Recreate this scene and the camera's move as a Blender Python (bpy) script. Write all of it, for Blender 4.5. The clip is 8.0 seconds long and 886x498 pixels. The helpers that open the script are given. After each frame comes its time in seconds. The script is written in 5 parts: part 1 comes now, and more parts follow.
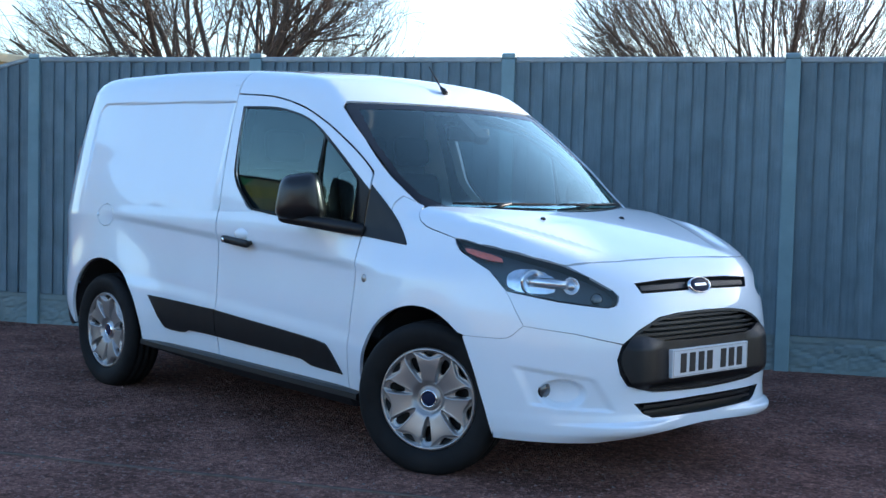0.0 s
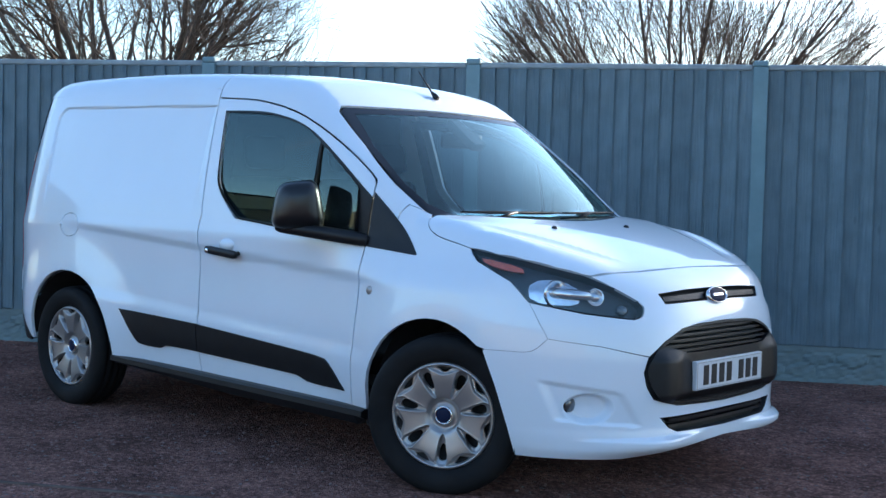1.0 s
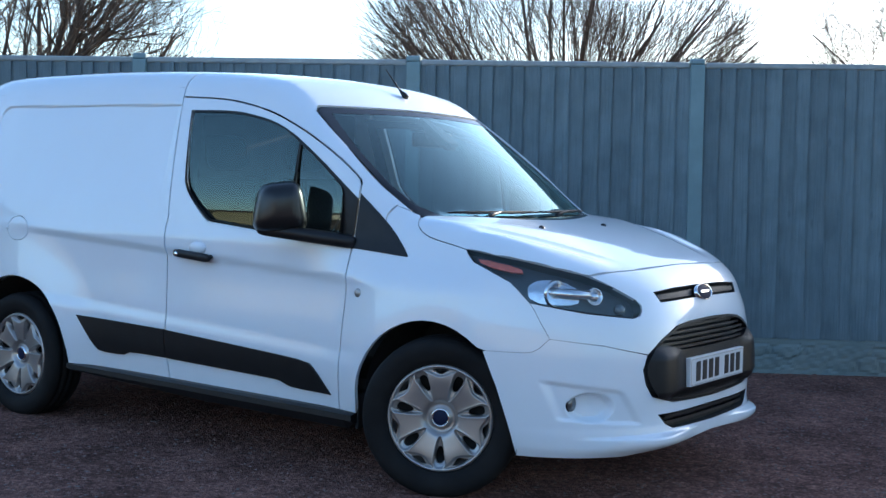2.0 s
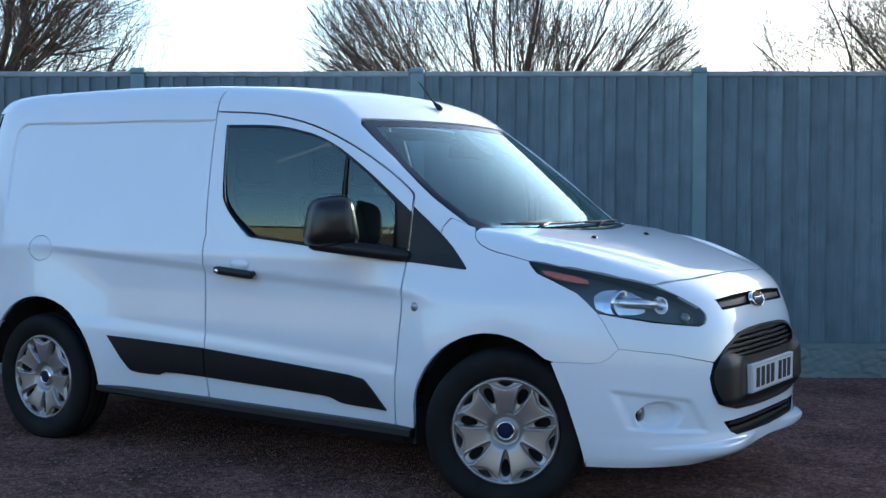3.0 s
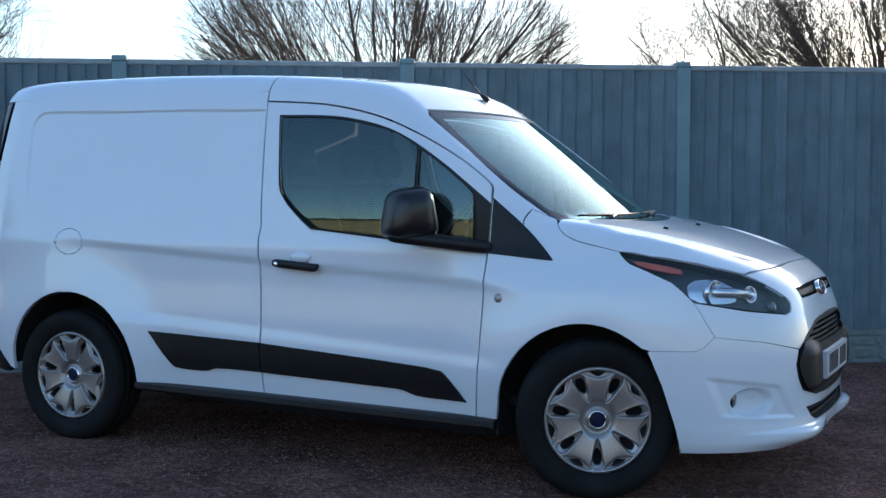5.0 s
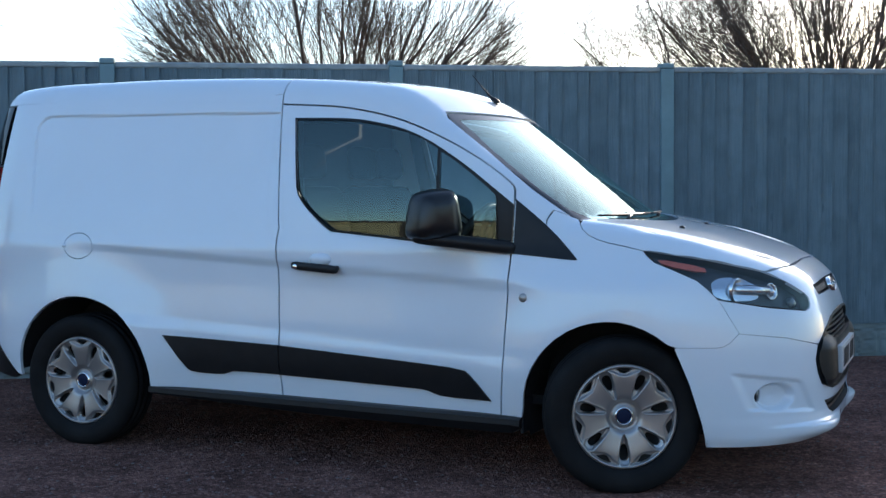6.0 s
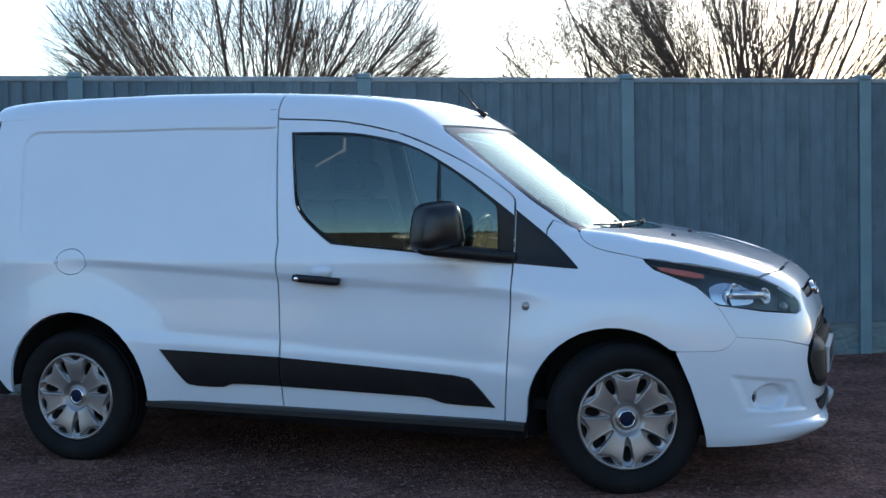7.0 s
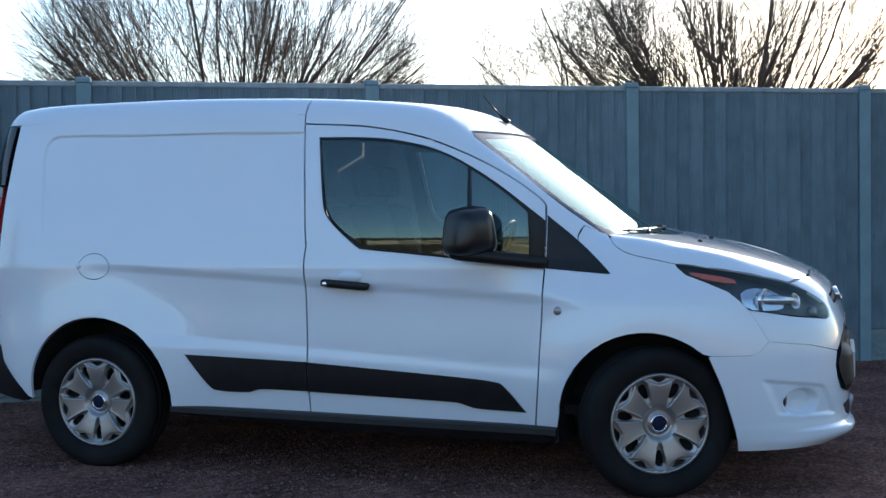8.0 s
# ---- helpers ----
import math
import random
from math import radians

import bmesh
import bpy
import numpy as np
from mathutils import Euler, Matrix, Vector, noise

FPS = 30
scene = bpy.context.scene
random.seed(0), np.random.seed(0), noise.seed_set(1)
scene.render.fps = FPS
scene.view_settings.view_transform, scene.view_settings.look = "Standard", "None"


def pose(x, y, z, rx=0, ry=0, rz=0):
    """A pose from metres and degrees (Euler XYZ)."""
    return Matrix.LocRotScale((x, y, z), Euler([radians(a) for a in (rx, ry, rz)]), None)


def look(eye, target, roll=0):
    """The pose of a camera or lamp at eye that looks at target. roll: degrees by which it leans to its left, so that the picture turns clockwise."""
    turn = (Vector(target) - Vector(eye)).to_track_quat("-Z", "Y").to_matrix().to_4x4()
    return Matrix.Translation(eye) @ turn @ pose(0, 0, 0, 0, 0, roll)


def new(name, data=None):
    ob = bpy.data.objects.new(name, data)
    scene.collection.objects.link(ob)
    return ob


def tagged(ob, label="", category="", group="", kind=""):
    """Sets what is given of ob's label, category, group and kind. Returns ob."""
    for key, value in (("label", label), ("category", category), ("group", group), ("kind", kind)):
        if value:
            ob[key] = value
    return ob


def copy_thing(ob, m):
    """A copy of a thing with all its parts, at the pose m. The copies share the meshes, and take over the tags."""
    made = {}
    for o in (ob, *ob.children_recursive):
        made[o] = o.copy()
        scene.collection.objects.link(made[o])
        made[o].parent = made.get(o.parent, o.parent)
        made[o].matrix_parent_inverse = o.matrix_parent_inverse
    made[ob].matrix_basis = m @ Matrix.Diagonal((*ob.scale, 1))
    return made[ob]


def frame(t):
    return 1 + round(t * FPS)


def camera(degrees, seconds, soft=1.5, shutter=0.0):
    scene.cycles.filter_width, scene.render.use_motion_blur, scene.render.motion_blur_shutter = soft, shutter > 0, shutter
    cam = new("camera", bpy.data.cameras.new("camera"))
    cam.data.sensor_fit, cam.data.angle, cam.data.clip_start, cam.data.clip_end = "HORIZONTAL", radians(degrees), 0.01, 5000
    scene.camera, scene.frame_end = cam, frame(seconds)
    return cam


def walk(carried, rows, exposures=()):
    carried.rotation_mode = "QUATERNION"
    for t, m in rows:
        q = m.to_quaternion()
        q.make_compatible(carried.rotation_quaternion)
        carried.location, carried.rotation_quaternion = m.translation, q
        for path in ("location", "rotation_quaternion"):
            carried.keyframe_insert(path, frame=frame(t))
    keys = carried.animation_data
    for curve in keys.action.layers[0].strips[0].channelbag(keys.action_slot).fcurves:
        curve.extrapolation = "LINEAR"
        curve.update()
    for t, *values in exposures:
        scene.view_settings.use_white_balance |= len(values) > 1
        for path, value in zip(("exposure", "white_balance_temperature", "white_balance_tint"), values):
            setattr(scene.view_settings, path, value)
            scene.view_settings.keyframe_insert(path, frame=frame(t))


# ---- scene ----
cam = camera(39.0, 8.0)
PATH = [
    (0, (5.048, -4.28, 1.217), (3.593, -2.913, 1.104), 1.5),
    (0.5, (4.784, -4.393, 1.225), (3.399, -2.954, 1.123), 1.5),
    (1, (4.569, -4.478, 1.204), (3.234, -2.992, 1.108), 1.5),
    (1.5, (4.371, -4.625, 1.221), (3.129, -3.061, 1.119), 1.5),
    (3, (3.735, -5.022, 1.224), (2.652, -3.343, 1.14), 0.1),
    (3.5, (3.515, -5.191, 1.223), (2.498, -3.471, 1.147), 0.3),
    (4, (3.309, -5.288, 1.216), (2.342, -3.539, 1.133), 0.3),
    (4.5, (3.109, -5.331, 1.228), (2.185, -3.56, 1.133), -0.2),
    (5, (2.915, -5.479, 1.222), (2.04, -3.683, 1.125), 0.1),
    (6.5, (2.457, -5.781, 1.236), (1.733, -3.919, 1.142), -0.8),
    (7, (2.301, -5.92, 1.251), (1.647, -4.032, 1.165), -1.0),
    (7.5, (2.192, -5.989, 1.223), (1.582, -4.086, 1.154), -0.8),
    (8, (2.044, -6.019, 1.235), (1.44, -4.114, 1.164), -0.8),
]
walk(cam, [(t, look(eye, target, roll)) for t, eye, target, roll in PATH],
     [(0.0, 1.60, 5750, 10), (1.5, 1.48, 5760, 10), (3.5, 1.24, 5890, 10), (5.0, 1.17, 5890, 10), (6.5, 1.16, 5920, 10), (8.0, 1.09, 5950, 10)])

# ---- world, sun ----
SUN_HEADING, SUN_HEIGHT = 10.0, 13.6
world = bpy.data.worlds.new("world")
scene.world = world
world.use_nodes = True
wn = world.node_tree
sky = wn.nodes.new("ShaderNodeTexSky")
sky.sky_type = "NISHITA"
sky.sun_disc = False
sky.sun_elevation = radians(SUN_HEIGHT)
sky.sun_rotation = radians(SUN_HEADING)
sky.dust_density = 1.1
sky.ozone_density = 2.1
wn.nodes["Background"].inputs["Strength"].default_value = 0.15
wn.links.new(sky.outputs[0], wn.nodes["Background"].inputs["Color"])
sun = new("sun", bpy.data.lights.new("sun", "SUN"))
sun.data.energy, sun.data.angle, sun.data.color = 3.6, radians(0.6), (1.0, 0.83, 0.64)
sun.matrix_world = look((40 * math.sin(radians(SUN_HEADING)), 40 * math.cos(radians(SUN_HEADING)), 40 * math.tan(radians(SUN_HEIGHT))), (0, 0, 0))

# ---- materials ----


def material(name, color, rough=0.5, metal=0.0, coat=0.0, grain=0.0, scale=20.0, bump=0.0, bump_scale=60.0, island=0.0, spec=0.5, dirt=None, dirt_scale=1.5, dirt_amount=0.5):
    """A procedural surface: colour varied at two scales, and fine relief."""
    m = bpy.data.materials.new(name)
    m.use_nodes = True
    nt = m.node_tree
    b = nt.nodes["Principled BSDF"]
    b.inputs["Base Color"].default_value = (*color, 1)
    b.inputs["Roughness"].default_value = rough
    b.inputs["Metallic"].default_value = metal
    b.inputs["Coat Weight"].default_value = coat
    b.inputs["Coat Roughness"].default_value = 0.035
    b.inputs["Specular IOR Level"].default_value = spec
    tc = nt.nodes.new("ShaderNodeTexCoord")

    def noise_at(sc, detail):
        n = nt.nodes.new("ShaderNodeTexNoise")
        n.inputs["Scale"].default_value = sc
        n.inputs["Detail"].default_value = detail
        nt.links.new(tc.outputs["Object"], n.inputs["Vector"])
        return n

    def mixed(kind, fac, a, bcol):
        mx = nt.nodes.new("ShaderNodeMix")
        mx.data_type, mx.blend_type = "RGBA", kind
        for sock, val in ((mx.inputs[0], fac), (mx.inputs[6], a), (mx.inputs[7], bcol)):
            if isinstance(val, (int, float)):
                sock.default_value = val
            elif isinstance(val, tuple):
                sock.default_value = (*val, 1)
            else:
                nt.links.new(val, sock)
        return mx.outputs[2]

    def ramp(src, lo, hi):
        r = nt.nodes.new("ShaderNodeMapRange")
        r.inputs[1].default_value, r.inputs[2].default_value = lo, hi
        nt.links.new(src, r.inputs[0])
        return r.outputs[0]

    cur = tuple(color)
    if grain:
        n = noise_at(scale, 6)
        dark = tuple(c * (1 - grain) for c in color)
        lite = tuple(min(1, c * (1 + grain * 0.6)) for c in color)
        cur = mixed("MIX", ramp(n.outputs[0], 0.3, 0.7), dark, lite)
    if dirt:
        n = noise_at(dirt_scale, 5)
        mul = nt.nodes.new("ShaderNodeMath")
        mul.operation = "MULTIPLY"
        mul.inputs[1].default_value = dirt_amount
        nt.links.new(ramp(n.outputs[0], 0.45, 0.75), mul.inputs[0])
        cur = mixed("MIX", mul.outputs[0], cur, tuple(dirt))
    if island:
        oi = nt.nodes.new("ShaderNodeObjectInfo")
        rr = nt.nodes.new("ShaderNodeMapRange")
        rr.inputs[3].default_value, rr.inputs[4].default_value = 1 - island, 1 + island
        nt.links.new(oi.outputs["Random"], rr.inputs[0])
        comb = nt.nodes.new("ShaderNodeCombineColor")
        for q in range(3):
            nt.links.new(rr.outputs[0], comb.inputs[q])
        cur = mixed("MULTIPLY", 1.0, cur, comb.outputs[0])
    if not isinstance(cur, tuple):
        nt.links.new(cur, b.inputs["Base Color"])
    if bump:
        n = noise_at(bump_scale, 5)
        bp = nt.nodes.new("ShaderNodeBump")
        bp.inputs["Strength"].default_value = 1.0
        bp.inputs["Distance"].default_value = bump
        nt.links.new(n.outputs[0], bp.inputs["Height"])
        nt.links.new(bp.outputs[0], b.inputs["Normal"])
    return m


def glass(name, tint, gloss=1.0, ior=1.5):
    """Thin sheet glass: clear or tinted, with a mirror's gloss by angle."""
    m = bpy.data.materials.new(name)
    m.use_nodes = True
    nt = m.node_tree
    nt.nodes.remove(nt.nodes["Principled BSDF"])
    tr = nt.nodes.new("ShaderNodeBsdfTransparent")
    tr.inputs[0].default_value = (*tint, 1)
    gl = nt.nodes.new("ShaderNodeBsdfGlossy")
    gl.inputs["Roughness"].default_value = 0.01
    gl.inputs["Color"].default_value = (.78, .98, .93, 1)
    lw = nt.nodes.new("ShaderNodeLayerWeight")
    lw.inputs["Blend"].default_value = 0.5
    base = ((ior - 1) / (ior + 1)) ** 2
    cur = lw.outputs["Facing"]
    for op, val in (("POWER", 5.0), ("MULTIPLY", 1 - base), ("ADD", base), ("MULTIPLY", gloss)):
        mul = nt.nodes.new("ShaderNodeMath")
        mul.operation, mul.use_clamp = op, True
        mul.inputs[1].default_value = val
        nt.links.new(cur, mul.inputs[0])
        cur = mul.outputs[0]
    mx = nt.nodes.new("ShaderNodeMixShader")
    nt.links.new(mul.outputs[0], mx.inputs[0])
    nt.links.new(tr.outputs[0], mx.inputs[1])
    nt.links.new(gl.outputs[0], mx.inputs[2])
    nt.links.new(mx.outputs[0], nt.nodes["Material Output"].inputs[0])
    return m


PAINT = material("white_paint", (.745, .80, .855), 0.28, coat=1.0, grain=.02, scale=3, bump=.00006, bump_scale=90, dirt=(.62, .60, .57), dirt_scale=1.1, dirt_amount=.10)
BLACK = material("black_plastic", (.011, .011, .012), 0.42, spec=.30, grain=.25, scale=14, bump=.0003, bump_scale=400)
GLOSSBLACK = material("gloss_black", (.010, .010, .012), 0.10, spec=.35, grain=.2, scale=5)
DARK = material("dark_void", (.014, .014, .015), 0.85, grain=.3, scale=6)
RUBBER = material("tyre_rubber", (.012, .012, .0125), 0.66, spec=.12, grain=.3, scale=9, bump=.0008, bump_scale=160, dirt=(.019, .018, .017), dirt_scale=6, dirt_amount=.35)
SILVER = material("silver_trim", (.36, .345, .335), 0.36, metal=.75, grain=.06, scale=9, bump=.0001, bump_scale=200)
BOWL = material("bright_reflector", (.72, .73, .75), 0.16, metal=.85, grain=.05, scale=30, bump=.0010, bump_scale=40)
# housing grey lifted to carry the reflected haze of the lens in front
HOUSING = material("lamp_housing", (.050, .053, .060), 0.35, grain=.2, scale=12)
FOGLENS = material("fog_lens", (.10, .105, .11), 0.12, metal=.3, coat=1.0, grain=.3, scale=70)
MIRRORBLACK = material("mirror_black", (.010, .010, .011), 0.28, grain=.25, scale=14, bump=.0002, bump_scale=300)
CHROME = material("chrome", (.78, .79, .80), 0.06, metal=1.0)
AMBER = material("amber_lens", (.62, .13, .075), 0.3, coat=.6, grain=.15, scale=60)
REDLENS = material("red_lens", (.35, .008, .012), 0.12, coat=.8, grain=.15, scale=50)
BLUEENAMEL = material("dark_blue_enamel", (.008, .013, .040), 0.5, spec=.15)
WHITEPLATE = material("white_plate", (.62, .64, .66), 0.35, coat=.2, grain=.03, scale=30)
INK = material("black_ink", (.012, .012, .014), 0.45, grain=.2, scale=30)
CLOTH = material("grey_cloth", (.024, .025, .028), 0.95, spec=.05, grain=.3, scale=80, bump=.001, bump_scale=300)
LINING = material("grey_lining", (.09, .09, .092), 0.9, grain=.15, scale=20)
BULKHEAD = material("bulkhead_grey", (.04, .04, .042), 0.8, grain=.15, scale=20)
SCREEN = glass("screen_glass", (.70, .80, .80), 1.65, 1.52)
TINT = glass("window_glass", (.58, .66, .66), 2.0, 1.52)
CLEAR = glass("clear_lens", (.90, .92, .94), 1.0, 1.5)


def board_paint(name, color, dark):
    """Painted sawn timber: grain along the board, knots, thin wear, each board its own shade."""
    m = bpy.data.materials.new(name)
    m.use_nodes = True
    nt = m.node_tree
    b = nt.nodes["Principled BSDF"]
    b.inputs["Roughness"].default_value = .78
    b.inputs["Specular IOR Level"].default_value = .3
    tc = nt.nodes.new("ShaderNodeTexCoord")
    oi = nt.nodes.new("ShaderNodeObjectInfo")

    def math_node(op, a, c):
        n = nt.nodes.new("ShaderNodeMath")
        n.operation = op
        for k, v in enumerate((a, c)):
            if isinstance(v, (int, float)):
                n.inputs[k].default_value = v
            else:
                nt.links.new(v, n.inputs[k])
        return n.outputs[0]
    off = nt.nodes.new("ShaderNodeCombineXYZ")
    for k, f in enumerate((37.0, 11.0, 53.0)):
        nt.links.new(math_node("MULTIPLY", oi.outputs["Random"], f), off.inputs[k])
    add = nt.nodes.new("ShaderNodeVectorMath")
    nt.links.new(tc.outputs["Object"], add.inputs[0])
    nt.links.new(off.outputs[0], add.inputs[1])

    def layer(stretch, scale, detail, lo, hi, dist=0.0):
        mp = nt.nodes.new("ShaderNodeMapping")
        mp.inputs["Scale"].default_value = stretch
        nt.links.new(add.outputs[0], mp.inputs["Vector"])
        n = nt.nodes.new("ShaderNodeTexNoise")
        n.inputs["Scale"].default_value = scale
        n.inputs["Detail"].default_value = detail
        n.inputs["Distortion"].default_value = dist
        nt.links.new(mp.outputs[0], n.inputs["Vector"])
        r = nt.nodes.new("ShaderNodeMapRange")
        r.inputs[1].default_value, r.inputs[2].default_value = lo, hi
        nt.links.new(n.outputs[0], r.inputs[0])
        return r.outputs[0]
    grain = layer((1, 1, .06), 95.0, 4, .3, .7, .6)
    blotch = layer((1, 1, 1.6), 5.5, 4, .38, .68)
    mp = nt.nodes.new("ShaderNodeMapping")
    mp.inputs["Scale"].default_value = (9.0, 1.0, 5.0)
    nt.links.new(add.outputs[0], mp.inputs["Vector"])
    vo = nt.nodes.new("ShaderNodeTexVoronoi")
    vo.inputs["Scale"].default_value = 1.0
    nt.links.new(mp.outputs[0], vo.inputs["Vector"])
    knot = nt.nodes.new("ShaderNodeMapRange")
    knot.inputs[1].default_value, knot.inputs[2].default_value, knot.inputs[3].default_value, knot.inputs[4].default_value = .05, .14, .55, 0.0
    nt.links.new(vo.outputs["Distance"], knot.inputs[0])
    amount = math_node("MAXIMUM", math_node("ADD", math_node("MULTIPLY", grain, .28), math_node("MULTIPLY", blotch, .42)), knot.outputs[0])
    mx = nt.nodes.new("ShaderNodeMix")
    mx.data_type = "RGBA"
    mx.inputs[6].default_value, mx.inputs[7].default_value = (*color, 1), (*dark, 1)
    nt.links.new(amount, mx.inputs[0])
    shade = nt.nodes.new("ShaderNodeMapRange")
    shade.inputs[3].default_value, shade.inputs[4].default_value = .91, 1.09
    nt.links.new(oi.outputs["Random"], shade.inputs[0])
    cc = nt.nodes.new("ShaderNodeCombineColor")
    for k in range(3):
        nt.links.new(shade.outputs[0], cc.inputs[k])
    m2 = nt.nodes.new("ShaderNodeMix")
    m2.data_type, m2.blend_type = "RGBA", "MULTIPLY"
    m2.inputs[0].default_value = 1.0
    nt.links.new(mx.outputs[2], m2.inputs[6])
    nt.links.new(cc.outputs[0], m2.inputs[7])
    nt.links.new(m2.outputs[2], b.inputs["Base Color"])
    bp = nt.nodes.new("ShaderNodeBump")
    bp.inputs["Distance"].default_value = .0025
    nt.links.new(grain, bp.inputs["Height"])
    nt.links.new(bp.outputs[0], b.inputs["Normal"])
    return m


FENCE = board_paint("teal_fence_paint", (.158, .212, .240), (.074, .108, .124))
POST = material("teal_post_paint", (.18, .27, .295), 0.7, grain=.10, scale=9, bump=.0008, bump_scale=60, dirt=(.10, .17, .19), dirt_scale=3)
# rail colour raised above the boards': low sun along the top, painted in
RAIL = material("sunlit_rail_paint", (.27, .31, .32), 0.55, grain=.18, scale=14, bump=.0008, bump_scale=60, dirt=(.17, .20, .21), dirt_scale=3)
BOARD = material("painted_stone_board", (.16, .215, .22), 0.8, grain=.2, scale=9, bump=.004, bump_scale=14, dirt=(.15, .15, .13), dirt_scale=2.2, dirt_amount=.6)
BARK = material("bark", (.11, .088, .07), 0.9, grain=.4, scale=9, bump=.006, bump_scale=30)
TWIG = material("twig_bark", (.14, .108, .082), 0.9, grain=.3, scale=9)
EDGING = material("weathered_edging", (.135, .10, .085), 0.9, spec=.1, grain=.3, scale=18, bump=.002, bump_scale=50)

# ---- the van's body as a shape ----
def curve(pts):
    """Smooth monotone curve through (x, y) points, held flat outside them."""
    px = np.array([p[0] for p in pts], float)
    py = np.array([p[1] for p in pts], float)
    h = np.diff(px)
    s = np.diff(py) / h
    m = np.zeros(len(px))
    m[0], m[-1] = s[0], s[-1]
    for i in range(1, len(px) - 1):
        if s[i - 1] * s[i] > 0:
            a, b = 2 * h[i] + h[i - 1], h[i] + 2 * h[i - 1]
            m[i] = (a + b) / (a / s[i - 1] + b / s[i])

    def f(x):
        x = np.asarray(x, float)
        xc = np.clip(x, px[0], px[-1])
        i = np.clip(np.searchsorted(px, xc) - 1, 0, len(h) - 1)
        t = (xc - px[i]) / h[i]
        t2, t3 = t * t, t * t * t
        return ((2 * t3 - 3 * t2 + 1) * py[i] + (t3 - 2 * t2 + t) * h[i] * m[i]
                + (3 * t2 - 2 * t3) * py[i + 1] + (t3 - t2) * h[i] * m[i + 1])
    return f


def smax(a, b, r):
    h = np.clip(r - np.abs(a - b), 0, None) / r
    return np.maximum(a, b) + h * h * r / 4


def step(e0, e1, v):
    t = np.clip((v - e0) / (e1 - e0), 0, 1)
    return t * t * (3 - 2 * t)


AXLE, HUB = 1.331, 0.318
SIDE = curve([(.13, .775), (.22, .812), (.35, .843), (.48, .864), (.60, .868), (.80, .862), (.95, .864), (1.03, .850), (1.15, .828), (1.35, .782), (1.55, .728), (1.65, .695), (1.80, .640)])
NOSE = curve([(.12, 1.96), (.19, 2.06), (.25, 2.110), (.29, 2.112), (.33, 2.108), (.45, 2.112), (.56, 2.108), (.70, 2.088), (.78, 2.060), (.83, 2.038), (.90, 1.985), (1.0, 1.85), (1.2, 1.5)])
TAIL = curve([(.2, -2.13), (.45, -2.17), (.9, -2.175), (1.2, -2.155), (1.55, -2.09), (1.8, -2.02)])
ROOF = curve([(-2.3, 1.70), (-2.05, 1.745), (-1.9, 1.772), (-1.56, 1.788), (-1.07, 1.79), (-.6, 1.78), (-.146, 1.757), (.172, 1.725), (.45, 1.672), (.7, 1.60), (1.0, 1.48)])
HOOD = curve([(.6, 1.19), (1.1, 1.132), (1.365, 1.085), (1.574, 1.036), (1.83, .958), (1.95, .912), (2.1, .84), (2.3, .70)])
PLAN = curve([(-2.3, -.42), (-2.15, -.23), (-2.05, -.135), (-1.9, -.047), (-1.75, .0), (-1.6, .014), (-1.3, .022), (-.85, .004), (-.25, -.012), (.4, -.010), (1.0, -.004), (1.4, -.012), (1.7, -.03), (2.1, -.08)])


def side_width(x, z):
    """Half the body's width at a station and height, with its creases, recess and wheel arches."""
    w = SIDE(z) + PLAN(x)
    zc = .902 - .066 * x
    zl = .562 - .062 * x
    mid = step(-1.50, -1.05, x) * (1 - step(.75, 1.05, x))
    w = w - (.009 + .006 * step(zl, zc, z)) * (1 - step(zc - .045, zc, z)) * step(zl - .035, zl + .035, z) * mid
    w = w - .075 * step(.55, 1.10, x) * step(.80, 1.00, z)
    for ax in (-AXLE, AXLE):
        r = np.hypot(x - ax, z - .33)
        w = w + .026 * (1 - step(.37, .66, r)) * step(.10, .35, z)
    u, t = x + 1.675 + .10 * (z - 1.55), 1.587 - .012 * (x + 1) - z
    q = .09 - np.hypot(np.clip(.09 - u, 0, None), np.clip(.09 - t, 0, None))
    e = np.where((u > .09) | (t > .09), np.minimum(np.minimum(u, t), .09), q)
    w = w - .010 * step(-.001, .011, e) * step(1.02, 1.30, z) * (1 - step(-.335, -.285, x))
    w = w - .0040 * (1 - step(.0, .008, np.abs(e - .005))) * step(1.24, 1.42, z) * (1 - step(-.315, -.285, x))
    return w


def screen_x(y, z):
    s = (z - 1.09) / (1.548 - 1.09)
    return 1.10 - .624 * s + .030 * s * (1 - s) + .125 * (1 - np.clip(y / .68, -1.3, 1.3) ** 2)


def body(x, y, z):
    """Below nought inside the van's body, above it outside."""
    y = np.abs(y)
    side = y - side_width(x, z)
    band = step(.205, .265, z) * (1 - step(.278, .293, z))
    nose = x - NOSE(z) + .022 + .88 * y ** 4 - .042 * band * step(.10, .48, y) * (1 - step(.44, .74, y))
    tail = TAIL(z) + .10 * y ** 2.5 - x
    roof = z - ROOF(x) + .085 * y ** 2
    screen = (x - screen_x(y, z)) * .60
    k = np.clip((x - 1.40) / .45, -1, 1)
    off = (y - (.655 - .215 * k)) / .060
    hood = (z - HOOD(x) + .012 * step(1.08, 1.34, x) + (.080 - .052 * step(1.08, 1.34, x)) * y ** 2 + .0075 * np.clip(1 - off * off, 0, 1) * step(1.20, 1.45, x) * (1 - step(1.72, 1.92, x))) * .96
    f = np.minimum(hood, smax(roof, screen, .05))
    f = smax(f, nose * .93, .06)
    f = smax(f, side, .10 - .040 * step(.45, .70, x) * (1 - step(.80, 1.02, x)))
    return smax(f, tail, .10)

# ---- building helpers ----
from mathutils.geometry import delaunay_2d_cdt


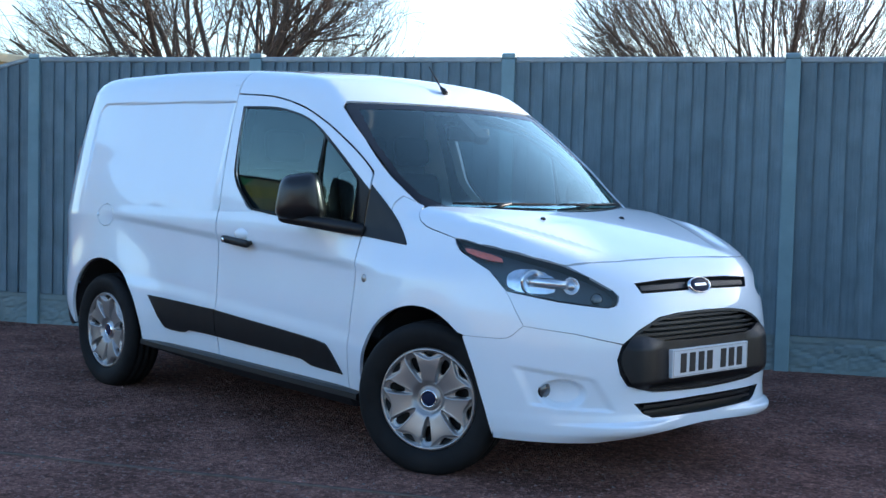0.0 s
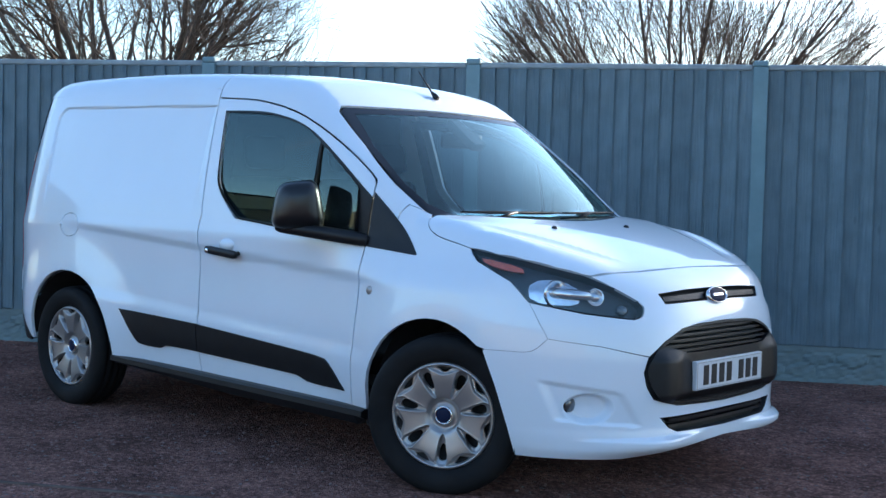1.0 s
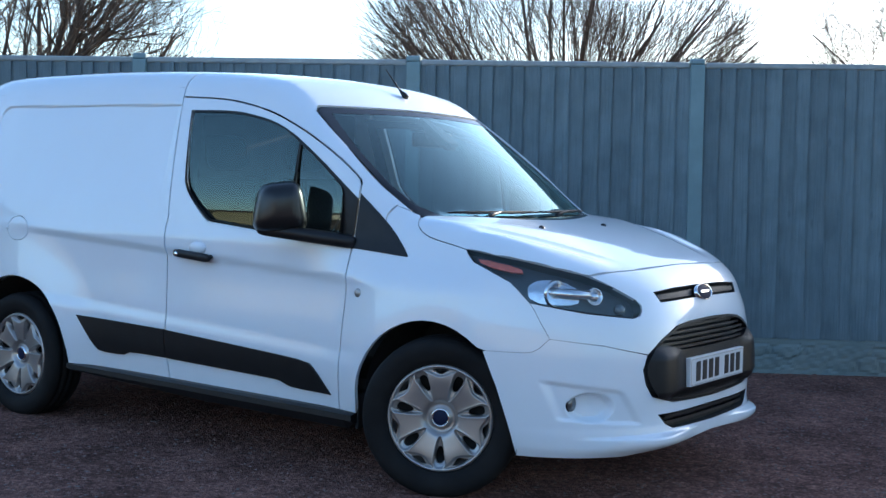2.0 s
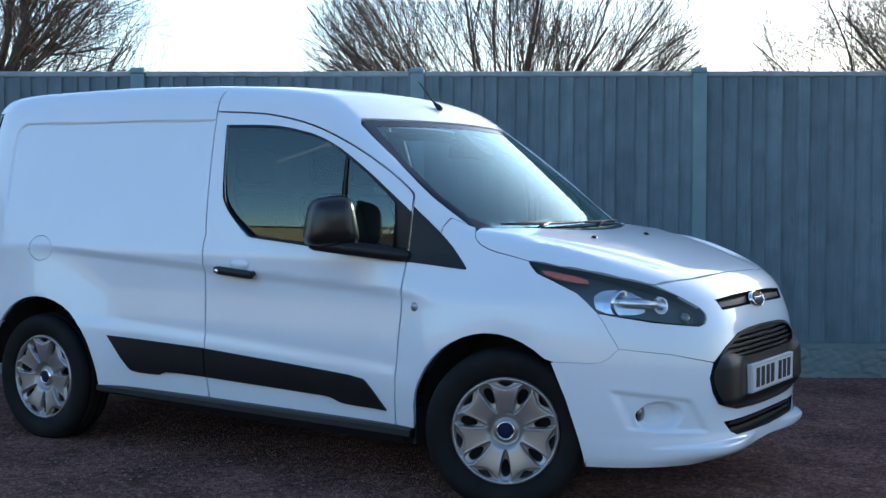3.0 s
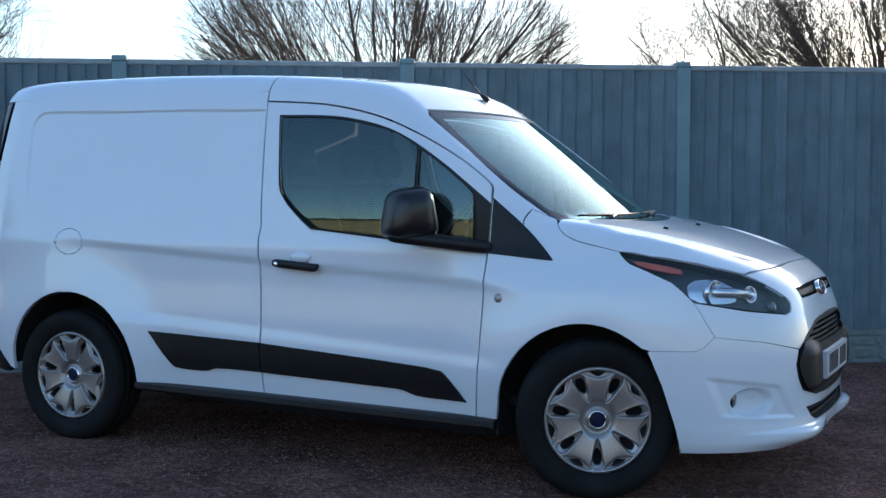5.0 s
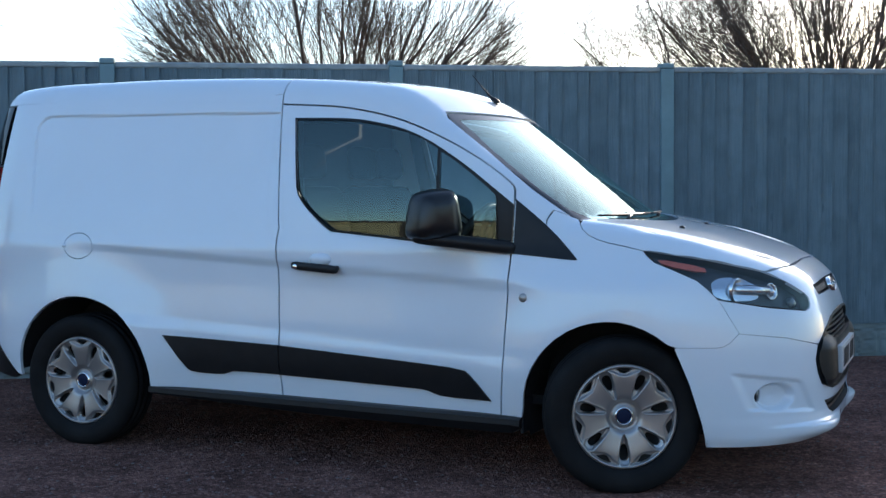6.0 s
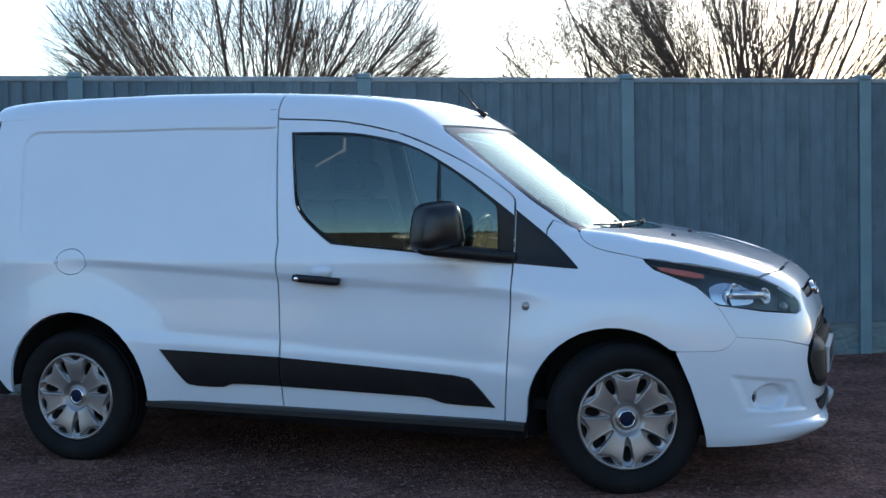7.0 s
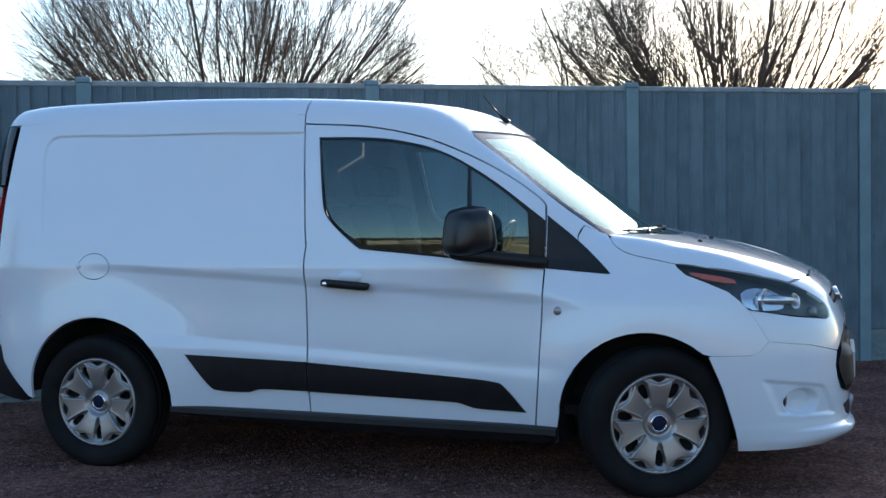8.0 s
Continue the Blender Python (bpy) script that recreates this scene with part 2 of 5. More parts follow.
def part(name, bm, mat, parent, label="", smooth=False):
    """One mesh object under a thing or a part."""
    me = bpy.data.meshes.new(name)
    bm.to_mesh(me)
    bm.free()
    me.materials.append(mat)
    if smooth:
        me.shade_smooth()
    ob = new(name, me)
    ob.parent = parent
    return tagged(ob, label)


def box(bm, x0, x1, y0, y1, z0, z1, bevel=0.0, m=None):
    r = bmesh.ops.create_cube(bm, size=1, matrix=Matrix.Translation(((x0 + x1) / 2, (y0 + y1) / 2, (z0 + z1) / 2)) @ Matrix.Diagonal((x1 - x0, y1 - y0, z1 - z0, 1)))
    vs = r["verts"]
    if bevel:
        es = list({e for v in vs for e in v.link_edges})
        rb = bmesh.ops.bevel(bm, geom=es, offset=bevel, segments=2, affect="EDGES", profile=0.5)
        vs = list({v for f in rb["faces"] for v in f.verts} | {v for v in vs if v.is_valid})
    if m is not None:
        bmesh.ops.transform(bm, matrix=m, verts=[v for v in vs if v.is_valid])
    return vs


def lathe(profile, n=48, turn=None):
    """A turned shape: (radius, height) points swung round the z axis."""
    bm = bmesh.new()
    rings = []
    for r, h in profile:
        if r < 1e-6:
            rings.append([bm.verts.new((0, 0, h))])
        else:
            rings.append([bm.verts.new((r * math.cos(2 * math.pi * i / n), r * math.sin(2 * math.pi * i / n), h)) for i in range(n)])
    for a, b in zip(rings, rings[1:]):
        for i in range(n):
            k = (i + 1) % n
            quad = [a[i % len(a)], a[k % len(a)], b[k % len(b)], b[i % len(b)]]
            quad = list(dict.fromkeys(quad))
            if len(quad) > 2:
                bm.faces.new(quad)
    bmesh.ops.recalc_face_normals(bm, faces=bm.faces)
    if turn is not None:
        bmesh.ops.transform(bm, matrix=turn, verts=bm.verts)
    return bm


def tube(bm, pts, radii, n=6, cap=True):
    """A round bar along points."""
    pts = [Vector(p) for p in pts]
    if isinstance(radii, (int, float)):
        radii = [radii] * len(pts)
    rings = []
    ref = None
    for i, p in enumerate(pts):
        d = (pts[min(i + 1, len(pts) - 1)] - pts[max(i - 1, 0)]).normalized()
        if ref is None:
            ref = Vector((0, 0, 1)) if abs(d.z) < 0.9 else Vector((1, 0, 0))
        a = d.cross(ref).normalized()
        b = d.cross(a).normalized()
        ref = a.cross(d).normalized()
        rings.append([bm.verts.new(p + radii[i] * (math.cos(2 * math.pi * k / n) * a + math.sin(2 * math.pi * k / n) * b)) for k in range(n)])
    for r0, r1 in zip(rings, rings[1:]):
        for k in range(n):
            bm.faces.new((r0[k], r0[(k + 1) % n], r1[(k + 1) % n], r1[k]))
    if cap:
        bm.faces.new(rings[0][::-1])
        bm.faces.new(rings[-1])


def rounded(pts, k=2):
    """Cuts a closed outline's corners k times; a point given twice stays sharper."""
    p = [np.array(q, float) for q in pts]
    for _ in range(k):
        out = []
        for a, b in zip(p, p[1:] + p[:1]):
            out += [a * .75 + b * .25, a * .25 + b * .75]
        p = out
    return [tuple(q) for q in p]


def resampled(pts, gap):
    out = []
    n = len(pts)
    for i in range(n):
        a, b = np.array(pts[i]), np.array(pts[(i + 1) % n])
        d = np.linalg.norm(b - a)
        if d < 1e-6:
            continue
        m = max(1, int(math.ceil(d / gap)))
        out += [a + (b - a) * k / m for k in range(m)]
    keep = [out[0]]
    for q in out[1:]:
        if np.linalg.norm(q - keep[-1]) > gap * .12:
            keep.append(q)
    if np.linalg.norm(keep[0] - keep[-1]) < gap * .12:
        keep.pop()
    return np.array(keep)


def inside(poly, q):
    """Which of the points q lie inside the outline."""
    x, y = q[:, 0], q[:, 1]
    c = np.zeros(len(q), bool)
    for (x0, y0), (x1, y1) in zip(poly, np.roll(poly, -1, 0)):
        if y0 == y1:
            continue
        hit = ((y0 > y) != (y1 > y)) & (x < (x1 - x0) * (y - y0) / (y1 - y0) + x0)
        c ^= hit
    return c


def shrunk(poly, d):
    """An outline drawn inwards by d."""
    area = np.sum(poly[:, 0] * np.roll(poly[:, 1], -1) - np.roll(poly[:, 0], -1) * poly[:, 1])
    e0 = poly - np.roll(poly, 1, 0)
    e1 = np.roll(poly, -1, 0) - poly
    n = np.stack([-(e0[:, 1] + e1[:, 1]), e0[:, 0] + e1[:, 0]], 1)
    n /= np.linalg.norm(n, axis=1, keepdims=True) + 1e-9
    return poly + n * (d if area > 0 else -d)


# Charts: each turns a flat outline into a ray that meets the body.
def side_ray(u, v, s):
    z = np.zeros_like(u)
    return np.stack([u, z + .25 * s, v], 1), np.stack([z, z + s, z], 1), 0.0, .95


WARP = curve([(0, 0), (9, 9.0), (14, 14.15), (18, 18.5), (24, 25.0), (30, 30.85), (36, 36.42), (42, 42.05), (48, 48.0), (70, 70.0)])
UNWARP = curve([(float(WARP(q)), q) for q in np.linspace(0, 70, 71)])


def front_ray(u, v, s):
    a = np.degrees(u / 1.05)
    a = np.radians(np.sign(a) * WARP(np.abs(a)))
    z = np.zeros_like(u)
    return np.stack([z + 1.0, z, v], 1), np.stack([np.cos(a), s * np.sin(a), z], 1), .25, 1.5


def top_ray(u, v, s):
    z = np.zeros_like(u)
    return np.stack([u, v, z + .6], 1), np.stack([z, z, z + 1], 1), 0.0, 1.4


def barrel_ray(u, v, s):
    a = v / .75
    z = np.zeros_like(u)
    return np.stack([u, z, z + 1.0], 1), np.stack([z, s * np.cos(a), np.sin(a)], 1), .12, 1.2


def met(chart, u, v, s=-1):
    """Where the body's surface lies in a chart, with its outward normal."""
    o, d, t0, t1 = chart(np.asarray(u, float), np.asarray(v, float), s)
    lo = np.full(len(o), t0)
    hi = np.full(len(o), t1)
    for _ in range(34):
        mid = (lo + hi) / 2
        p = o + d * mid[:, None]
        neg = body(p[:, 0], p[:, 1], p[:, 2]) < 0
        lo, hi = np.where(neg, mid, lo), np.where(neg, hi, mid)
    p = o + d * lo[:, None]
    return p, slope(p)


def slope(p, e=.004):
    g = np.stack([body(*(p + k).T) - body(*(p - k).T) for k in (np.array([e, 0, 0]), np.array([0, e, 0]), np.array([0, 0, e]))], 1)
    return g / (np.linalg.norm(g, axis=1, keepdims=True) + 1e-9)


def deg(a):
    return math.radians(a) * 1.05


def fr(pts):
    """Front outline points from degrees round the nose and heights."""
    return [(deg(a), z) for a, z in pts]


def both(half):
    """A half outline from the middle outwards and back, mirrored into a whole."""
    return list(half) + [(-a, b) for a, b in reversed(half) if abs(a) > 1e-6]


def skin(name, chart, outline, mat, parent, holes=(), grid=.03, lift=0.0, depth=.016, gap=.0018, s=-1, label="", keep=None, move=None):
    """A sheet of the body cut along an outline, with its edges folded inwards."""
    def eased(poly):
        poly = resampled([tuple(q) for q in poly], grid * .6)
        if gap:
            sm = shrunk(poly, gap)
            if keep is not None:
                k = np.array([keep(*q) for q in poly])
                sm[k] = poly[k]
            poly = sm
        return poly
    outer = eased(outline)
    rings = [outer] + [resampled([tuple(q) for q in h], grid * .6) for h in holes]
    lo, hi = outer.min(0), outer.max(0)
    gu, gv = np.meshgrid(np.arange(lo[0] + grid / 2, hi[0], grid), np.arange(lo[1] + grid / 2, hi[1], grid))
    q = np.stack([gu.ravel(), gv.ravel()], 1)
    ok = inside(outer, q)
    for h in rings[1:]:
        ok &= ~inside(h, q)
    q = q[ok]
    if len(q):
        edge = np.concatenate(rings)
        near = np.array([np.min(np.sum((edge - a) ** 2, 1)) for a in q])
        q = q[near > (grid * .45) ** 2]
    verts, edges = [], []
    for r in rings:
        b = len(verts)
        verts += [Vector(a) for a in r]
        edges += [(b + i, b + (i + 1) % len(r)) for i in range(len(r))]
    verts += [Vector(a) for a in q]
    vo, eo, fo, *_ = delaunay_2d_cdt(verts, edges, [], 0, 1e-6)
    v2 = np.array([(a.x, a.y) for a in vo])
    tri = np.array([f for f in fo if len(f) == 3])
    c = v2[tri].mean(1)
    ok = inside(outer, c)
    for h in rings[1:]:
        ok &= ~inside(h, c)
    tri = tri[ok]
    p, n = met(chart, v2[:, 0], v2[:, 1], s)
    if move is not None:
        p = p + n * np.asarray(move(v2[:, 0], v2[:, 1]))[:, None]
        e = .003
        pu, nu = met(chart, v2[:, 0] + e, v2[:, 1], s)
        pv, nv = met(chart, v2[:, 0], v2[:, 1] + e, s)
        pu = pu + nu * np.asarray(move(v2[:, 0] + e, v2[:, 1]))[:, None]
        pv = pv + nv * np.asarray(move(v2[:, 0], v2[:, 1] + e))[:, None]
        nn = np.cross(pu - p, pv - p)
        nn /= np.linalg.norm(nn, axis=1, keepdims=True) + 1e-12
        n = nn * np.sign(np.sum(nn * n, 1, keepdims=True))
    p = p + n * lift
    f0 = p[tri]
    if np.sum(np.cross(f0[:, 1] - f0[:, 0], f0[:, 2] - f0[:, 0]) * n[tri[:, 0]]) < 0:
        tri = tri[:, ::-1]
    count = {}
    for a, b, cc in tri:
        for e in ((a, b), (b, cc), (cc, a)):
            count[e] = 1
    rim = [(a, b) for a, b in count if (b, a) not in count]
    used = sorted({i for e in rim for i in e})
    at = {v: len(p) + 2 * i for i, v in enumerate(used)}
    vs = [tuple(a) for a in p]
    ns = [tuple(a) for a in n]
    for v in used:
        vs += [tuple(p[v]), tuple(p[v] - n[v] * (depth(*v2[v]) if callable(depth) else depth))]
        ns += [(0, 0, 0), (0, 0, 0)]
    faces = [tuple(int(i) for i in t) for t in tri]
    if depth:
        faces += [(at[b], at[a], at[a] + 1, at[b] + 1) for a, b in rim]
    me = bpy.data.meshes.new(name)
    me.from_pydata(vs, [], faces)
    me.materials.append(mat)
    me.shade_smooth()
    me.normals_split_custom_set_from_vertices(ns)
    ob = new(name, me)
    ob.parent = parent
    return tagged(ob, label)


# ---- ground ----
bm = bmesh.new()
cuts = [-400, -120, -40, -15, -8, -5, -3, -1, 1, 3, 5, 8, 15, 40, 120, 400]
GROUND_Z = .012  # the chippings stand a little round the tyres
grid_v = [[bm.verts.new((x, y, GROUND_Z)) for x in cuts] for y in cuts]
for j in range(len(cuts) - 1):
    for i in range(len(cuts) - 1):
        bm.faces.new((grid_v[j][i], grid_v[j][i + 1], grid_v[j + 1][i + 1], grid_v[j + 1][i]))


def ground_material():
    m = bpy.data.materials.new("red_brown_chippings")
    m.use_nodes = True
    nt = m.node_tree
    b = nt.nodes["Principled BSDF"]
    tc = nt.nodes.new("ShaderNodeTexCoord")

    def node(kind, **vals):
        n = nt.nodes.new(kind)
        for k, v in vals.items():
            n.inputs[k].default_value = v
        return n
    big = node("ShaderNodeTexNoise", Scale=1.9, Detail=7.0)
    mid = node("ShaderNodeTexNoise", Scale=22.0, Detail=8.0)
    cell = node("ShaderNodeTexVoronoi", Scale=85.0)
    fine = node("ShaderNodeTexVoronoi", Scale=190.0)
    for n in (big, mid, cell, fine):
        nt.links.new(tc.outputs["Object"], n.inputs["Vector"])
    r1 = nt.nodes.new("ShaderNodeValToRGB")
    r1.color_ramp.elements[0].position, r1.color_ramp.elements[0].color = .25, (.125, .067, .054, 1)
    r1.color_ramp.elements[1].position, r1.color_ramp.elements[1].color = .75, (.320, .180, .147, 1)
    nt.links.new(mid.outputs[0], r1.inputs[0])
    sep = nt.nodes.new("ShaderNodeSeparateColor")
    nt.links.new(cell.outputs["Color"], sep.inputs[0])
    r2 = nt.nodes.new("ShaderNodeValToRGB")
    e = r2.color_ramp.elements
    e[0].position, e[0].color = 0.0, (.55, .53, .53, 1)
    e[1].position, e[1].color = .55, (.95, .85, .80, 1)
    for pos, col in ((.86, (1.25, 1.12, 1.06, 1)), (.97, (1.7, 1.6, 1.55, 1))):
        x = e.new(pos)
        x.color = col
    nt.links.new(sep.outputs[0], r2.inputs[0])
    mx = nt.nodes.new("ShaderNodeMix")
    mx.data_type, mx.blend_type = "RGBA", "MULTIPLY"
    mx.inputs[0].default_value = 1.0
    nt.links.new(r1.outputs[0], mx.inputs[6])
    nt.links.new(r2.outputs[0], mx.inputs[7])
    mr = nt.nodes.new("ShaderNodeMapRange")
    mr.inputs[1].default_value, mr.inputs[2].default_value, mr.inputs[3].default_value, mr.inputs[4].default_value = .33, .67, .62, 1.38
    nt.links.new(big.outputs[0], mr.inputs[0])
    cc = nt.nodes.new("ShaderNodeCombineColor")
    for q in range(3):
        nt.links.new(mr.outputs[0], cc.inputs[q])
    m2 = nt.nodes.new("ShaderNodeMix")
    m2.data_type, m2.blend_type = "RGBA", "MULTIPLY"
    m2.inputs[0].default_value = 1.0
    nt.links.new(mx.outputs[2], m2.inputs[6])
    nt.links.new(cc.outputs[0], m2.inputs[7])
    nt.links.new(m2.outputs[2], b.inputs["Base Color"])
    b.inputs["Roughness"].default_value = .95
    b.inputs["Specular IOR Level"].default_value = .12
    add = nt.nodes.new("ShaderNodeMath")
    add.operation = "ADD"
    nt.links.new(cell.outputs["Distance"], add.inputs[0])
    nt.links.new(fine.outputs["Distance"], add.inputs[1])
    bp = nt.nodes.new("ShaderNodeBump")
    bp.inputs["Distance"].default_value = .008
    nt.links.new(add.outputs[0], bp.inputs["Height"])
    nt.links.new(bp.outputs[0], b.inputs["Normal"])
    return m


GROUND = ground_material()
ground = part("ground", bm, GROUND, None, "dark red-brown stone chippings laid as hardstanding")
tagged(ground, kind="structure", category="ground")

# ---- fence ----
FX, FY, FA = -2.594, 0.999, radians(31.49)


def fence_at(s, off=0.0, z=0.0):
    """The pose of a piece of fence s metres along it; its front looks towards the van."""
    return Matrix.Translation((FX, FY, z)) @ Matrix.Rotation(FA, 4, "Z") @ Matrix.Translation((s, off, 0))


POSTS = [-3.7, -1.83, 0.0, 1.88, 3.765, 5.63, 7.5, 9.38, 11.26]
fence = new("fence")
fence.matrix_world = Matrix.Identity(4)
tagged(fence, "teal painted featheredge panel fence between slotted posts", "fence", kind="structure")
rng = random.Random(4)


def post_mesh():
    bm = bmesh.new()
    box(bm, -.047, .047, -.05, .05, -.05, 2.045, .006)
    box(bm, -.049, .049, -.053, .053, 2.045, 2.086, .012)
    return bm


post_me = bpy.data.meshes.new("post")
_b = post_mesh()
_b.to_mesh(post_me)
_b.free()
post_me.materials.append(POST)
for s in POSTS[1:]:
    ob = new("post", post_me)
    ob.parent = fence
    ob.matrix_local = fence_at(s)
board_me = []
for k in range(8):
    bm = bmesh.new()
    w, t0, t1, t2 = .120, .005, .024, .011
    lean, cup = rng.uniform(-.005, .005), rng.uniform(-.003, .004)
    rows = []
    for q in range(9):
        z = q / 8
        e = lean * z + rng.uniform(-.0022, .0022)
        c = cup * math.sin(3.1 * z) + rng.uniform(-.0012, .0012)
        rows.append([bm.verts.new(p) for p in ((lean * z, 0, z), (w + e, -t2 - c, z), (w + e, -t1 - c, z), (lean * z, -t0, z))])
    for r0, r1 in zip(rows, rows[1:]):
        for n in range(4):
            bm.faces.new((r0[n], r0[(n + 1) % 4], r1[(n + 1) % 4], r1[n]))
    bm.faces.new(rows[0][::-1])
    bm.faces.new(rows[-1])
    bmesh.ops.recalc_face_normals(bm, faces=bm.faces)
    me = bpy.data.meshes.new("board")
    bm.to_mesh(me)
    bm.free()
    me.materials.append(FENCE)
    board_me.append(me)


def stone_board():
    """A gravel board one unit long, its face moulded like coursed rubble."""
    rg = np.random.RandomState(11)
    nx, nz = 120, 18
    u, v = np.meshgrid(np.linspace(0, 1.786, nx), np.linspace(-.05, .245, nz))
    sx, sz = [], []
    for row, z in enumerate((.0, .085, .165, .235)):
        xs = np.cumsum(rg.uniform(.10, .26, 16)) - .2 + .07 * row
        sx += list(xs)
        sz += list(z + rg.uniform(-.018, .018, 16))
    d = np.hypot((u.ravel()[:, None] - np.array(sx)) * .55, v.ravel()[:, None] - np.array(sz))
    near = np.sort(d, 1)
    which = np.argmin(d, 1)
    lift = rg.uniform(.003, .009, len(sx))[which]
    rough = .003 * np.sin(u.ravel() * 61 + 9 * np.sin(v.ravel() * 47)) * np.sin(v.ravel() * 83 + u.ravel() * 17)
    out = (lift + rough) * step(.004, .022, near[:, 1] - near[:, 0])
    flat = (v.ravel() > .226) | (u.ravel() < .012) | (u.ravel() > 1.774)
    out[flat] = .004
    bm = bmesh.new()
    vs = [[bm.verts.new((u[j, i] / 1.786, -.020 - out[j * nx + i], v[j, i])) for i in range(nx)] for j in range(nz)]
    for j in range(nz - 1):
        for i in range(nx - 1):
            bm.faces.new((vs[j][i], vs[j][i + 1], vs[j + 1][i + 1], vs[j + 1][i]))
    for z, row in ((.245, vs[-1]), (-.05, vs[0])):
        back = [bm.verts.new((q.co.x, .022, z)) for q in row]
        for i in range(nx - 1):
            bm.faces.new((row[i], row[i + 1], back[i + 1], back[i]))
    bmesh.ops.recalc_face_normals(bm, faces=bm.faces)
    me = bpy.data.meshes.new("gravel_board")
    bm.to_mesh(me)
    bm.free()
    me.materials.append(BOARD)
    return me


stone_me = stone_board()
for a, b in zip(POSTS, POSTS[1:]):
    w = b - a - .094
    x = a + .047
    n = 18
    st = w / n
    for i in range(n):
        ob = new("board", board_me[rng.randrange(8)])
        ob.parent = fence
        tall = 1.785 if a > -2 else 1.80 - .23 * (b - .047 - x - i * st)
        ob.matrix_local = fence_at(x + i * st - .018 + rng.uniform(-.010, .010), -.012 + rng.uniform(-.002, .002), .25 + rng.uniform(-.006, .004)) @ Matrix.Diagonal((rng.uniform(.94, 1.08), 1, tall, 1))
    if a < -2:
        # the end panel's top falls away from its post
        bm = bmesh.new()
        box(bm, -w - .05, 0, -.040, .024, -.016, .016, .011, fence_at(b - .047, 0, 2.045) @ Matrix.Rotation(math.atan(-.23), 4, "Y"))
        part("capping_rail", bm, RAIL, fence)
        bm = bmesh.new()
        vs = box(bm, x, b - .047, -.012, .03, .225, 2.035)
        for v in vs:
            if v.co.z > 1:
                v.co.z -= .23 * (b - .047 - v.co.x)
        bmesh.ops.transform(bm, matrix=fence_at(0), verts=bm.verts)
        part("backing", bm, FENCE, fence)
    else:
        bm = bmesh.new()
        box(bm, x, b - .047, -.040, .024, 2.022, 2.061, .011, fence_at(0))
        part("capping_rail", bm, RAIL, fence, smooth=False)
        bm = bmesh.new()
        box(bm, x, b - .047, -.012, .03, .225, 2.03, 0, fence_at(0))
        part("backing", bm, FENCE, fence)
    ob = new("gravel_board", stone_me)
    ob.parent = fence
    ob.matrix_local = fence_at(x) @ Matrix.Diagonal((w, 1, 1, 1))
    tagged(ob, "moulded stone-faced gravel board")

# edging strip in the chippings
bm = bmesh.new()
box(bm, -6.0, 4.5, -.010, .010, -.05, .010, .003, Matrix.Translation((.75, -1.625, GROUND_Z - .003)) @ Matrix.Rotation(radians(29.8), 4, "Z"))
tagged(part("edging", bm, EDGING, None, "thin weathered edging strip sunk in the chippings"), kind="structure", category="edging")

# ---- van ----
van = new("van")
tagged(van, "white panel van with black trim standing on chippings", "van")


def arch(cx, cz, rx0, rx1, rz, a0, a1, n=22):
    """A wheel arch's edge, from angle a0 to a1, wider on one side."""
    out = []
    for i in range(n + 1):
        a = radians(a0 + (a1 - a0) * i / n)
        c, s = math.cos(a), math.sin(a)
        out.append((cx + (rx1 if c > 0 else rx0) * c, cz + rz * s))
    return out


FRONT_ARCH = arch(1.285, .318, .375, .362, .378, 187, 0)
REAR_ARCH = arch(-1.32, .345, .362, .392, .380, 183, -5)
WINDOW = [(-.222, 1.55), (-.222, 1.55), (.0, 1.545), (.15, 1.531), (.376, 1.478), (.605, 1.348), (.772, 1.219), (.846, 1.160), (.846, 1.160), (.846, .958), (.846, .958), (.40, 1.006), (.03, 1.040), (.005, 1.044), (-.11, 1.137), (-.165, 1.20), (-.180, 1.25)]
SEAM = [(1.692, .786), (1.712, .757), (1.735, .717), (1.754, .685), (1.766, .664), (1.769, .656)]
BONNET_SIDE = [(1.112, 1.079), (1.13, 1.057), (1.16, 1.034), (1.20, 1.016), (1.244, 1.004), (1.32, .989), (1.392, .974)]
DOOR_TOP = curve([(-.299, 1.613), (-.02, 1.594), (.15, 1.566), (.309, 1.525), (.47, 1.462), (.623, 1.387), (.74, 1.314), (.815, 1.257)])
TOP_X = np.linspace(-.299, .815, 26)
DOOR = [(-.241, .300), (-.241, .300), (-.240, .583), (-.252, .978), (-.252, 1.011), (-.245, 1.061), (-.250, 1.08), (-.272, 1.327), (-.299, 1.613)] + [(x, float(DOOR_TOP(x))) for x in TOP_X] + [(.836, 1.236), (.843, 1.22), (.846, 1.17), (.846, .945), (.838, .768), (.821, .445), (.803, .281), (.803, .281)]
TRI = [(.852, 1.186), (.852, 1.186), (1.0, 1.064), (1.122, .944), (1.128, .934), (1.115, .930), (.852, .955), (.852, .955)]

